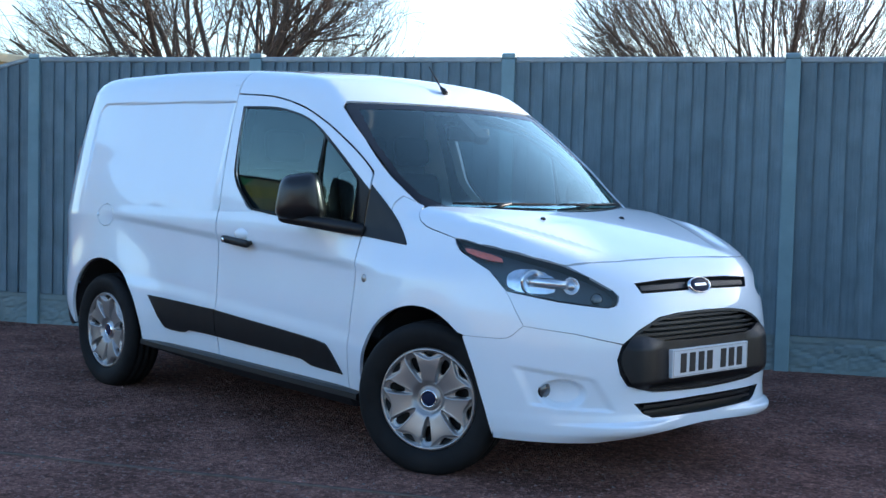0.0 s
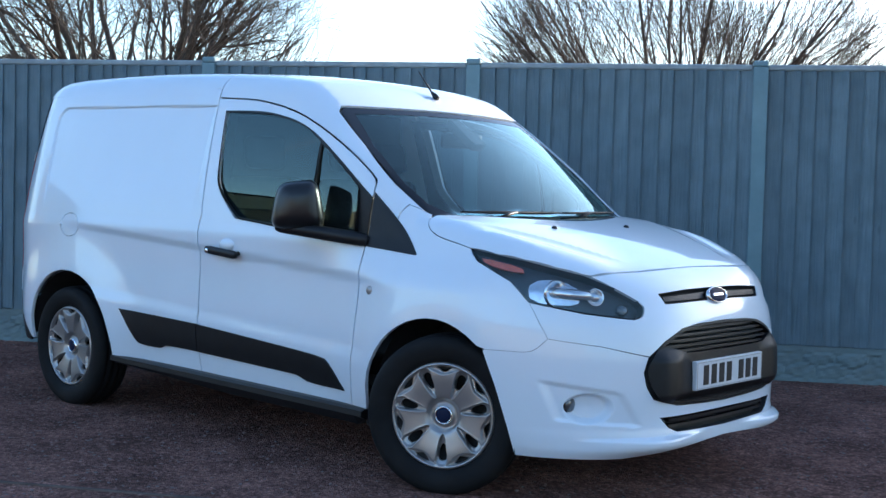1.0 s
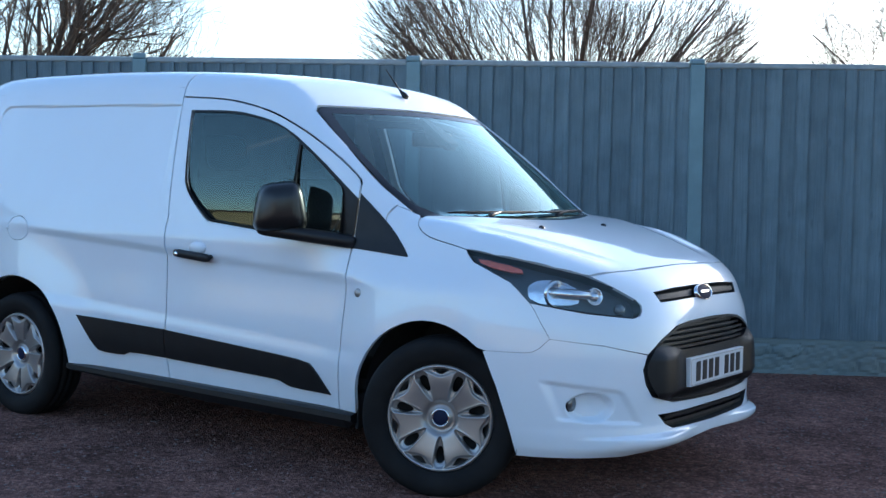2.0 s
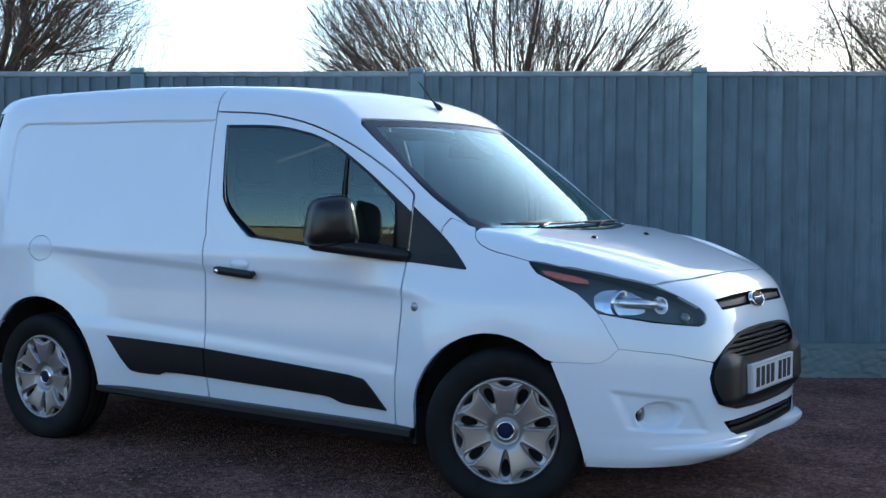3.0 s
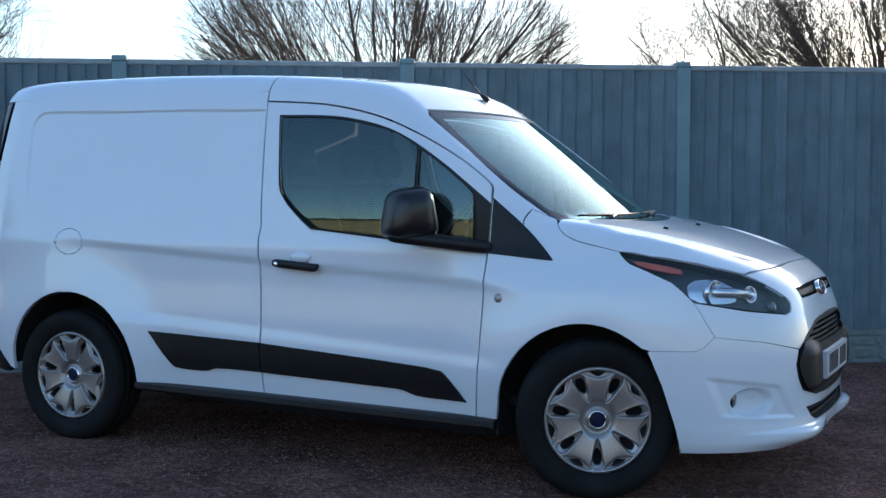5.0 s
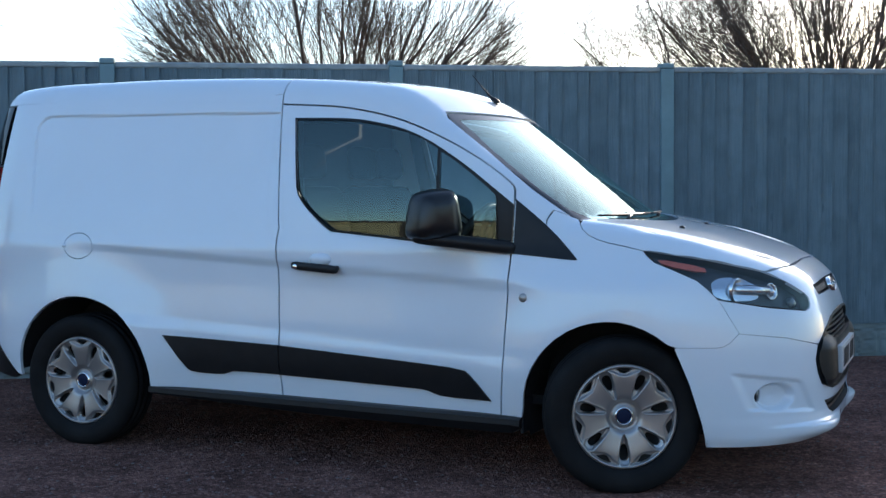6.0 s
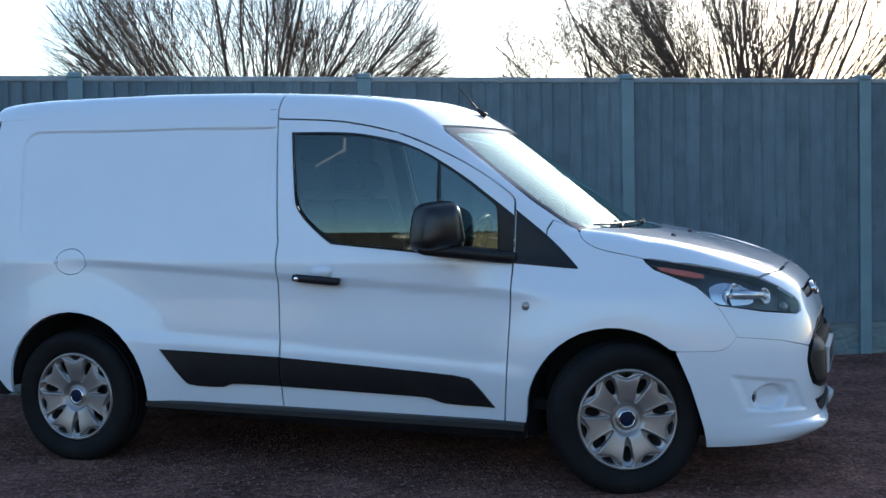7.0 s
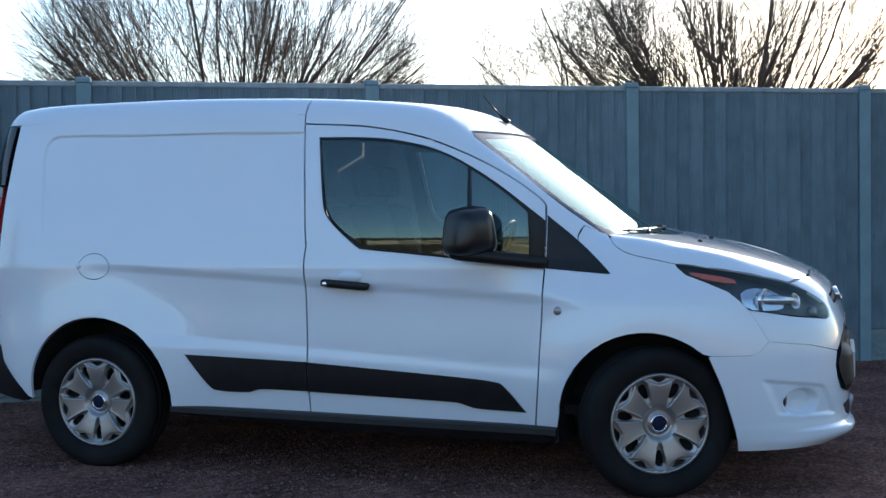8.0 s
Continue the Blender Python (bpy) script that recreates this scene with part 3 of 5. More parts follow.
PANE_A = [(-.214, 1.541), (-.214, 1.541), (.0, 1.535), (.15, 1.521), (.372, 1.468), (.497, 1.397), (.497, 1.397), (.513, 1.008), (.513, 1.008), (.40, 1.019), (.033, 1.050), (.008, 1.054), (-.107, 1.144), (-.158, 1.204), (-.173, 1.255)]
PANE_B = [(.510, 1.386), (.510, 1.386), (.60, 1.334), (.762, 1.208), (.772, 1.18), (.782, .982), (.782, .982), (.527, 1.005), (.527, 1.005)]
PANE_A, PANE_B = rounded(PANE_A, 1), rounded(PANE_B, 1)
FLAP = [(-1.321 + .084 * math.cos(a), .965 + .063 * math.sin(a)) for a in np.linspace(0, 2 * math.pi, 36, endpoint=False)]
TRIM_REAR = [(-.848, .560), (-.848, .560), (-.735, .412), (-.70, .390), (-.535, .386), (-.505, .398), (-.478, .406), (-.2432, .401), (-.2432, .401), (-.2442, .536), (-.2442, .536)]
TRIM_FRONT = [(-.2398, .400), (-.2398, .400), (.392, .378), (.47, .374), (.50, .362), (.545, .348), (.768, .343), (.768, .343), (.68, .449), (.645, .475), (.399, .494), (-.2408, .535), (-.2408, .535)]


def on_side(x, z, s, out=0.0):
    p, n = met(side_ray, np.array([x]), np.array([z]), s)
    return Vector(p[0]) + Vector(n[0]) * out


def on_front(a, z, s=-1, out=0.0):
    p, n = met(front_ray, np.array([deg(a)]), np.array([z]), s)
    return Vector(p[0]) + Vector(n[0]) * out, Vector(n[0])


def pill(bm, a, b, w, h, m=None, n=10, dome=.5):
    """A rounded bar from a to b, w deep and h high."""
    a, b = Vector(a), Vector(b)
    d = (b - a).normalized()
    up = Vector((0, 0, 1))
    out = d.cross(up).normalized()
    up = out.cross(d).normalized()
    rings = []
    for t, k in ((0, .55), (.02, .8), (.07, .97), (.2, 1.0), (.8, 1.0), (.93, .97), (.98, .8), (1, .55)):
        c = a.lerp(b, t)
        ring = []
        for i in range(n):
            q = 2 * math.pi * i / n
            cx, cy = math.cos(q), math.sin(q)
            cx, cy = math.copysign(abs(cx) ** dome, cx), math.copysign(abs(cy) ** dome, cy)
            ring.append(bm.verts.new(c + out * (w / 2 * cx * k) + up * (h / 2 * cy * k)))
        rings.append(ring)
    for r0, r1 in zip(rings, rings[1:]):
        for i in range(n):
            bm.faces.new((r0[i], r0[(i + 1) % n], r1[(i + 1) % n], r1[i]))
    bm.faces.new(rings[0][::-1])
    bm.faces.new(rings[-1])
    bmesh.ops.recalc_face_normals(bm, faces=bm.faces)


def disc_on(name, place, way, profile, mat, parent, n=32, label=""):
    """A small turned piece set on a surface, its axis along way."""
    m = Matrix.Translation(place) @ Vector((0, 0, 1)).rotation_difference(way).to_matrix().to_4x4()
    return part(name, lathe(profile, n, m), mat, parent, label, smooth=True)


def handle(door, s):
    a, b = on_side(-.160, .903, s, .026), on_side(.066, .886, s, .026)
    bm = bmesh.new()
    pill(bm, a, b, .026, .036)
    for x in (-.145, .052):
        p, q = on_side(x, .9 - .075 * (x + .145), s, 0), on_side(x, .9 - .075 * (x + .145), s, .024)
        tube(bm, [p, q], .011, 8)
    h = part("door_handle", bm, BLACK, door, "black pull handle with a round lock", smooth=True)
    disc_on("lock", on_side(-.138, .9012, s, .037), Vector((0, s, 0)), [(0, .005), (.009, .005), (.012, .003), (.012, -.004)], CHROME, door)
    bm = bmesh.new()
    bmesh.ops.create_uvsphere(bm, u_segments=20, v_segments=10, radius=1, matrix=Matrix.Translation(on_side(-.030, .921, s, -.002)) @ Matrix.Diagonal((.056, .021, .029, 1)))
    part("handle_cup", bm, PAINT, door, smooth=True)


def mirror(door, s):
    out = Vector((-.62, s * .78, 0)).normalized()
    fwd = Vector((.78, s * .62, 0)).normalized()
    c = Vector((.555, s * .938, 1.118))
    bm = bmesh.new()
    rings, n = [], 28
    for t, k in ((-.055, .93), (-.058, .985), (-.045, 1.0), (0, .99), (.035, .95), (.06, .86), (.078, .66), (.086, .35)):
        ring = []
        for i in range(n):
            q = 2 * math.pi * i / n
            cx, cz = math.cos(q), math.sin(q)
            cx, cz = math.copysign(abs(cx) ** .45, cx), math.copysign(abs(cz) ** .45, cz)
            wide = .103 * (1 - (.16 if cx > 0 else .20) * cz)
            top = .106 - (.012 * cx if cz > 0 else .0)
            ring.append(bm.verts.new(c + out * (cx * wide * k) + fwd * t + Vector((0, 0, cz * top * k))))
        rings.append(ring)
    for r0, r1 in zip(rings, rings[1:]):
        for i in range(n):
            bm.faces.new((r0[i], r0[(i + 1) % n], r1[(i + 1) % n], r1[i]))
    bm.faces.new(rings[-1])
    bmesh.ops.recalc_face_normals(bm, faces=bm.faces)
    m = part("door_mirror", bm, MIRRORBLACK, door, "large black door mirror housing", smooth=True)
    bm = bmesh.new()
    bm.faces.new([bm.verts.new(c + out * (math.copysign(abs(math.cos(q)) ** .55, math.cos(q)) * .080) + fwd * -.048 + Vector((0, 0, math.copysign(abs(math.sin(q)) ** .55, math.sin(q)) * .086))) for q in [2 * math.pi * i / 28 for i in range(28)]])
    part("mirror_glass", bm, CHROME, m)
    bm = bmesh.new()
    a, b = Vector((.855, s * .80, .980)), Vector((.475, s * .985, 1.030))
    pill(bm, a, b, .085, .056)
    part("mirror_arm", bm, BLACK, m, smooth=True)


def side_marker(wing, s):
    p = on_side(.91, .779, s, -.002)
    disc_on("side_marker", p, Vector((0, s, .05)), [(0, .009), (.010, .008), (.016, .005), (.019, .002), (.020, -.006)], SILVER, wing, 24, "small round grey side marker lamp")


for s in (-1, 1):
    # rear quarter
    quarter = [(-.245, .302), (-.245, .302), (-.244, .583), (-.256, .978), (-.256, 1.011), (-.249, 1.061), (-.254, 1.08), (-.276, 1.327), (-.303, 1.613), (-.308, 1.66), (-.308, 1.66),
               (-1.865, 1.66), (-1.865, 1.66), (-1.88, 1.47), (-1.90, 1.30), (-1.91, 1.0), (-1.90, .60), (-1.87, .50), (-1.78, .41), (-1.71, .335), (-1.71, .335)] + REAR_ARCH + [(-.93, .305), (-.93, .305)]
    quarter_panel = skin("rear_side_panel", side_ray, quarter, PAINT, van, holes=[FLAP] if s < 0 else (), s=s, grid=.0088 if s < 0 else .03, keep=lambda u, v: v > 1.64)
    if s < 0:
        skin("fuel_flap", side_ray, FLAP, PAINT, quarter_panel, s=s, grid=.02, gap=.0036, label="round white fuel flap")
        bm = bmesh.new()
        bmesh.ops.create_uvsphere(bm, u_segments=16, v_segments=8, radius=1, matrix=Matrix.Translation(on_side(-1.404, .966, s, -.003)) @ Matrix.Diagonal((.014, .010, .011, 1)))
        part("finger_catch", bm, PAINT, quarter_panel, smooth=True)
    skin("side_trim", side_ray, rounded(TRIM_REAR, 1), BLACK, quarter_panel, s=s, lift=.009, depth=.012, grid=.03, label="black plastic rubbing panel")
    door = skin("front_door", side_ray, DOOR, PAINT, van, holes=[rounded(WINDOW, 2)], s=s, depth=.018, grid=.021)
    skin("side_trim", side_ray, rounded(TRIM_FRONT, 1), BLACK, door, s=s, lift=.009, depth=.012, grid=.03, label="black plastic rubbing panel")
    skin("door_lining", side_ray, DOOR, CLOTH, door, holes=[rounded(WINDOW, 2)], s=s, lift=-.075, depth=0, grid=.06, gap=.01)
    bow = lambda u, v: .006 - .19 * np.clip(1.55 - v, 0, None) ** 3
    skin("window_frame", side_ray, rounded(WINDOW, 2), BLACK, door, holes=[PANE_A, PANE_B], s=s, lift=-.003, depth=lambda u, v: -.0005 - .19 * max(1.55 - v, 0) ** 3, gap=.0004, grid=.02, label="black window surround", move=bow)
    skin("pane", side_ray, PANE_A, TINT, door, s=s, lift=-.009, depth=0, gap=0, grid=.03, move=bow)
    skin("pane", side_ray, PANE_B, TINT, door, s=s, lift=-.009, depth=0, gap=0, grid=.03, move=bow)
    handle(door, s)
    mirror(van, s)
    fender = [(.807, .281), (.807, .281), (.825, .445), (.842, .768), (.850, .945), (.850, 1.165), (.850, 1.178), (.984, 1.068), (.984, 1.095), (1.003, 1.135), (1.003, 1.135), (1.05, 1.116), (1.09, 1.098), (1.106, 1.087)] + BONNET_SIDE + [(1.392, .974), (1.405, .958), (1.441, .930), (1.515, .903), (1.610, .862), (1.650, .829)] + SEAM + [(1.755, .640), (1.738, .620), (1.716, .606), (1.69, .602), (1.545, .602), (1.545, .602)] + [q for q in FRONT_ARCH[::-1] if q[1] > .3 and q[0] < 1.54] + [(.90, .282), (.90, .282)]
    wing = skin("front_wing", side_ray, fender, PAINT, van, s=s, grid=.021, gap=.001)
    skin("quarter_trim", side_ray, rounded(TRI, 2), BLACK, wing, s=s, lift=.004, depth=.008, grid=.02, label="black plastic corner trim")
    side_marker(wing, s)
# roof
def barrel_of(x, z, s=-1):
    p, _ = met(side_ray, np.array([x]), np.array([z]), s)
    return (x, math.atan2(p[0, 2] - 1.0, abs(p[0, 1])) * .75)


TH = math.pi * .75
edge = [barrel_of(x, 1.66) for x in np.linspace(-.308, -2.02, 16)]
skin("rear_roof", barrel_ray, edge + [(x, TH - v) for x, v in reversed(edge)], PAINT, van, keep=lambda u, v: u < -.35)
pillar = [barrel_of(x, z) for x, z in ((-.304, 1.66), (-.300, 1.63), *[(x, float(DOOR_TOP(x)) + .004) for x in TOP_X], (.839, 1.239), (.847, 1.222), (.850, 1.182), (.982, 1.073), (.982, 1.098), (.999, 1.137))]


def barrel_top(x, y):
    p, _ = met(top_ray, np.array([x]), np.array([y]))
    return (x, math.atan2(p[0, 2] - 1.0, abs(p[0, 1])) * .75)


glassline = [barrel_top(x, y) for x, y in ((1.06, .690), (.905, .711), (.70, .690), (.50, .657))] + [barrel_top(.571 - .25 * y * y, y) for y in (.62, .53, .44, .35, .26, .18, .09, 0.0)]
half = pillar + glassline
skin("front_roof", barrel_ray, half + [(x, TH - v) for x, v in reversed(half[:-1])], PAINT, van)
# screen
HALF_SCREEN = [(.574 - .25 * y * y, y) for y in (0.0, .09, .18, .26, .35, .44, .53, .615)] + [(.503, .652), (.70, .686), (.905, .706), (1.05, .690), (1.106, .668)] + [(1.345 - .53 * y * y, y) for y in (.622, .55, .47, .38, .29, .2, .1, 0.0)]
whole = HALF_SCREEN + [(x, -y) for x, y in reversed(HALF_SCREEN[1:-1])]
pane = [(.605 - .22 * y * y, y) for y in (0.0, .12, .24, .36, .48, .59)] + [(.72, .648), (.92, .668), (1.04, .648)] + [(1.30 - .55 * y * y, y) for y in (.585, .48, .36, .24, .12, 0.0)]
pane_whole = pane + [(x, -y) for x, y in reversed(pane[1:-1])]
windscreen = skin("windscreen", top_ray, whole, GLOSSBLACK, van, holes=[pane_whole], lift=-.006, depth=.006, label="raked windscreen with a black edge band")
skin("pane", top_ray, pane_whole, SCREEN, windscreen, lift=-.007, depth=0, gap=0, grid=.04)
skin("sensor_cover", top_ray, [(.60, -.034), (.60, .034), (.70, .040), (.750, .046), (.772, .040), (.772, -.040), (.750, -.046), (.70, -.040)], BLACK, windscreen, lift=-.012, depth=.04, gap=0, grid=.02, label="black sensor cover behind the glass")
# bonnet
sp, _ = met(side_ray, [q[0] for q in BONNET_SIDE], [q[1] for q in BONNET_SIDE])
fp, _ = met(front_ray, [deg(q) for q in (56, 49.4, 43, 37, 35.3, 35.3, 29, 22.5, 8, 0)], [.957, .942, .918, .895, .891, .891, .902, .905, .912, .914])
HALF_HOOD = [(1.337 - .50 * y * y, y) for y in (0.0, .12, .24, .36, .475, .56, .625)] + [(1.112, .668)] + [(q[0], abs(q[1])) for q in sp] + [(q[0], abs(q[1])) for q in fp]
skin("bonnet", top_ray, HALF_HOOD + [(x, -y) for x, y in reversed(HALF_HOOD[1:-1])], PAINT, van, grid=.016, gap=.0014)
# nose panel, bumper, lamps
GRILLE = [(0, .706), (10, .702), (15.5, .690), (20.6, .646), (24.0, .590), (25.0, .536), (24.3, .480), (22.8, .436), (17.3, .404), (0, .393)]
SLOT = [(0, .838), (12, .836), (20.3, .826), (18.9, .785), (10, .788), (0, .789)]
INTAKE = [(0, .362), (12, .362), (21.4, .362), (19.2, .318), (17.0, .300), (0, .292)]
sq, _ = met(side_ray, [q[0] for q in SEAM], [q[1] for q in SEAM])
SEAM_DEG = [(float(UNWARP(math.degrees(math.atan2(abs(q[1]), q[0] - 1.0)))), q[2]) for q in sq]
lq, _ = met(side_ray, [1.755, 1.738, 1.716, 1.69, 1.62, 1.545], [.640, .620, .606, .602, .602, .602])
LOW_DEG = [(float(UNWARP(math.degrees(math.atan2(abs(q[1]), q[0] - 1.0)))), q[2]) for q in lq]
NOSE_HALF = [(0, .912), (8, .910), (22.5, .903), (29, .900), (35.3, .889), (35.3, .889), (30.2, .846), (25.5, .80), (24.3, .778), (24.5, .757), (25.2, .741), (27.0, .732), (37.6, .752)] + SEAM_DEG + [(34.0, .634), (24.0, .596), (24.0, .596), (20.4, .649), (15.5, .693), (10, .705), (0, .709)]
skin("nose_panel", front_ray, both(fr(NOSE_HALF)), PAINT, van, holes=[both(fr(SLOT))], grid=.022, gap=.0006)
FOG = (36.5, .403)


def fog_recess(u, v):
    """How far the bumper's corner is pressed in round the fog lamps."""
    a = np.abs(u) / 1.05 * 180 / math.pi
    low = .328 + (a - 24.3) * .0012
    high = .469 + (a - 29.3) * .0024
    left = 43.8 + (v - .351) * 24.7
    right = 24.4 + (v - .326) * 35.5
    k = step(0, .016, v - low) * step(0, .022, high - v) * step(0, 2.6, left - a) * step(0, 2.2, a - right)
    r = np.hypot((a - FOG[0]) / 5.3, (v - FOG[1]) / .059)
    return -.009 * k - .036 * (1 - step(.70, 1.0, r)) - .006 * np.clip(1 - r, 0, 1)


BUMPER_HALF = [(0, .390), (17.3, .401), (23.0, .433), (24.6, .480), (25.3, .536), (24.2, .594), (24.2, .594), (34.0, .633)] + SEAM_DEG[-1:] + LOW_DEG + [(58.2, .598), (55.3, .47), (52.4, .311), (50.7, .205), (50.7, .205), (40.6, .207), (29.0, .209), (18, .238), (0, .250)]
bumper = skin("front_bumper", front_ray, both(fr(BUMPER_HALF)), PAINT, van, holes=[both(fr(INTAKE))], grid=.0062, depth=.03, gap=.0006, move=fog_recess)
HEADLAMP = [(63.4, .977), (63.4, .977), (56.0, .958), (49.4, .940), (37.0, .893), (30.2, .848), (25.6, .803), (24.5, .778), (24.7, .758), (25.4, .743), (27.0, .734), (37.0, .756), (48.9, .787), (51.1, .836), (53.0, .862), (57.3, .903), (60.6, .930), (62.6, .958)]
for s in (-1, 1):
    lamp = skin("headlamp", front_ray, fr(HEADLAMP), HOUSING, van, s=s, lift=-.045, depth=-.043, gap=.001, label="swept-back headlamp with dark housing and clear lens")
    skin("lens", front_ray, fr(HEADLAMP), CLEAR, lamp, s=s, lift=-.001, depth=0, gap=.002)
    way = Vector((.93, s * .36, .0)).normalized()
    p, n = on_front(43.6, .838, s, -.052)
    r = .048
    disc_on("reflector", p, way, [(r * .90, .006), (r * .94, .018), (r, .021), (r * 1.06, .018), (r * 1.09, .008)], CHROME, lamp, 40, "round chrome main reflector rim")
    disc_on("bulb", p, way, [(0, .026), (.010, .024), (.019, .016), (.024, .004), (.025, -.03)], BOWL, lamp, 20)
    skin("reflector_bowl", front_ray, fr(rounded([(48.6, .796), (49.6, .850), (48.0, .884), (43.5, .894), (38.6, .872), (37.6, .838), (38.2, .790), (44.0, .785)], 2)), BOWL, lamp, s=s, lift=-.038, depth=.006, gap=0, grid=.010,
         move=lambda u, v: .0005 * np.sin(np.abs(u) * 190) - .006 * step(.838, .880, v))
    p0, p1 = on_front(44.2, .834, s, -.034)[0], on_front(35.6, .826, s, -.030)[0]
    bm = bmesh.new()
    tube(bm, [p0, p0.lerp(p1, .5), p1], [.019, .021, .022], 18)
    part("bright_tube", bm, BOWL, lamp, smooth=True)
    p, n = on_front(34.6, .823, s, -.032)
    disc_on("second_reflector", p, (way + n).normalized(), [(.022, -.03), (.031, -.002), (.034, .004), (.033, .006), (.027, .002), (.020, -.008)], BOWL, lamp, 36, "small round chrome reflector")
    facets = disc_on("facet_lens", p, (way + n).normalized(), [(0, .013), (.010, .011), (.020, .003), (.027, -.006)], BOWL, lamp, 9)
    facets.data.shade_flat()
    skin("indicator", front_ray, fr(rounded([(60.6, .951), (50.2, .921), (49.8, .894), (59.2, .926)], 1)), AMBER, lamp, s=s, lift=-.012, depth=.01, gap=0, grid=.02, label="amber indicator strip")
    p, n = on_front(28.6, .774, s, -.03)
    disc_on("running_lamp", p, n, [(0, .010), (.014, .009), (.022, .003), (.024, -.01)], FOGLENS, lamp, 20)
    # fog lamp
    p, n = on_front(39.9, .410, s, -.030)
    p = p + Vector((-.012, s * -.004, 0))
    fog = disc_on("fog_lamp", p, Vector((1, 0, 0)), [(0, .013), (.016, .012), (.027, .008), (.033, .001), (.033, -.03)], FOGLENS, van, 28, "small round fog lamp")
    disc_on("rim", p, Vector((1, 0, 0)), [(.032, .002), (.035, .005), (.0375, .003), (.038, -.03)], GLOSSBLACK, fog, 28)

# grille
grille = skin("grille", front_ray, both(fr(GRILLE)), DARK, van, lift=-.045, depth=-.043, gap=.001, grid=.03, label="black grille with level slats")
for z, a in ((.688, 15.0), (.668, 18.0), (.648, 20.0), (.628, 21.6), (.609, 22.8)):
    skin("slat", front_ray, both(fr([(0, z + .0055), (a * .9, z + .0045), (a, z - .001), (a * .9, z - .0055), (0, z - .0045)])), BLACK, grille, lift=-.010, depth=.024, gap=0, grid=.04)
def band_bulge(u, v):
    """The band swells at its outer ends and steps in along its foot."""
    a = np.abs(u) / 1.05 * 180 / math.pi
    swell = step(13.5, 19.5, a) * (1 - step(20.5, 25.6, a)) * step(.405, .455, v) * (1 - step(.570, .625, v))
    return .026 * swell - .014 * (1 - step(.428, .444, v)) * (1 - step(17.0, 20.0, a))


BAND = [(0, .597), (14.0, .600), (16.5, .606), (18.6, .622), (19.8, .630), (21.0, .630), (22.6, .612), (23.7, .586), (24.5, .560), (24.7, .536), (24.4, .508), (23.8, .478), (23.0, .452), (21.8, .428), (19.5, .416), (17.2, .410), (0, .399)]
RIM = rounded(both(fr(GRILLE)), 2)
skin("grille_rim", front_ray, [(u * 1.004, .55 + (v - .55) * 1.018) for u, v in RIM], BLACK, grille, holes=[[(u * .975, .55 + (v - .55) * .955) for u, v in RIM]], lift=.0035, depth=.03, gap=0, grid=.02)
band = skin("bumper_band", front_ray, both(fr(BAND)), BLACK, grille, lift=.006, depth=.05, gap=.001, grid=.022, label="dark grey plastic bumper band",
            move=band_bulge)
plate = new("number_plate")
plate.parent = van
tagged(plate, "white number plate with dark bars")
bm = bmesh.new()
box(bm, 2.085, 2.1085, -.262, .262, .452, .565, .003)
part("backing", bm, WHITEPLATE, plate)
bm = bmesh.new()
for x0, x1, z0, z1 in ((-.254, .254, .558, .560), (-.254, .254, .457, .459), (-.256, -.254, .457, .560), (.254, .256, .457, .560)):
    box(bm, 2.108, 2.1097, x0, x1, z0, z1)
part("border", bm, SILVER, plate)
for y in (-.190, -.130, -.070, -.012, .084, .142, .200):
    bm = bmesh.new()
    box(bm, 2.1083, 2.1105, y - .019, y + .019, .470, .547)
    part("bar", bm, INK, plate)
slot = skin("upper_grille", front_ray, both(fr(SLOT)), DARK, van, lift=-.030, depth=-.028, gap=.0008, grid=.03, label="slim black upper grille opening")
skin("bar", front_ray, both(fr([(0, .826), (18.8, .816), (18.6, .797), (0, .801)])), BLACK, slot, lift=-.008, depth=.02, gap=0, grid=.03)
p, n = on_front(0, .804, -1, .004)
emblem = new("emblem")
emblem.parent = van
tagged(emblem, "oval chrome emblem with a dark blue field")
seat_m = Matrix.Translation(p) @ Matrix.Rotation(math.atan2(n.x, n.z), 4, "Y") @ Matrix.Rotation(radians(90), 4, "Z")
for nm, prof, mat in (("rim", [(.84, .004), (.88, .009), (.94, .0105), (.99, .007), (1, -.006)], CHROME), ("field", [(0, .0110), (.5, .0105), (.8, .0075), (.9, .004)], BLUEENAMEL)):
    part(nm, lathe(prof, 40, seat_m @ Matrix.Diagonal((.074, .0345, 1, 1))), mat, emblem, smooth=True)
bm = bmesh.new()
box(bm, -.038, .038, -.0062, .0062, .0085, .0125, .002, seat_m)
part("motif", bm, CHROME, emblem)
intake = skin("lower_intake", front_ray, both(fr(INTAKE)), DARK, van, lift=-.045, depth=-.043, gap=.001, grid=.03, label="black slatted lower intake")
for z in (.343, .322):
    skin("slat", front_ray, both(fr([(0, z + .006), (18.6, z + .006), (18.4, z - .004), (0, z - .004)])), BLACK, intake, lift=-.014, depth=.022, gap=0, grid=.04)

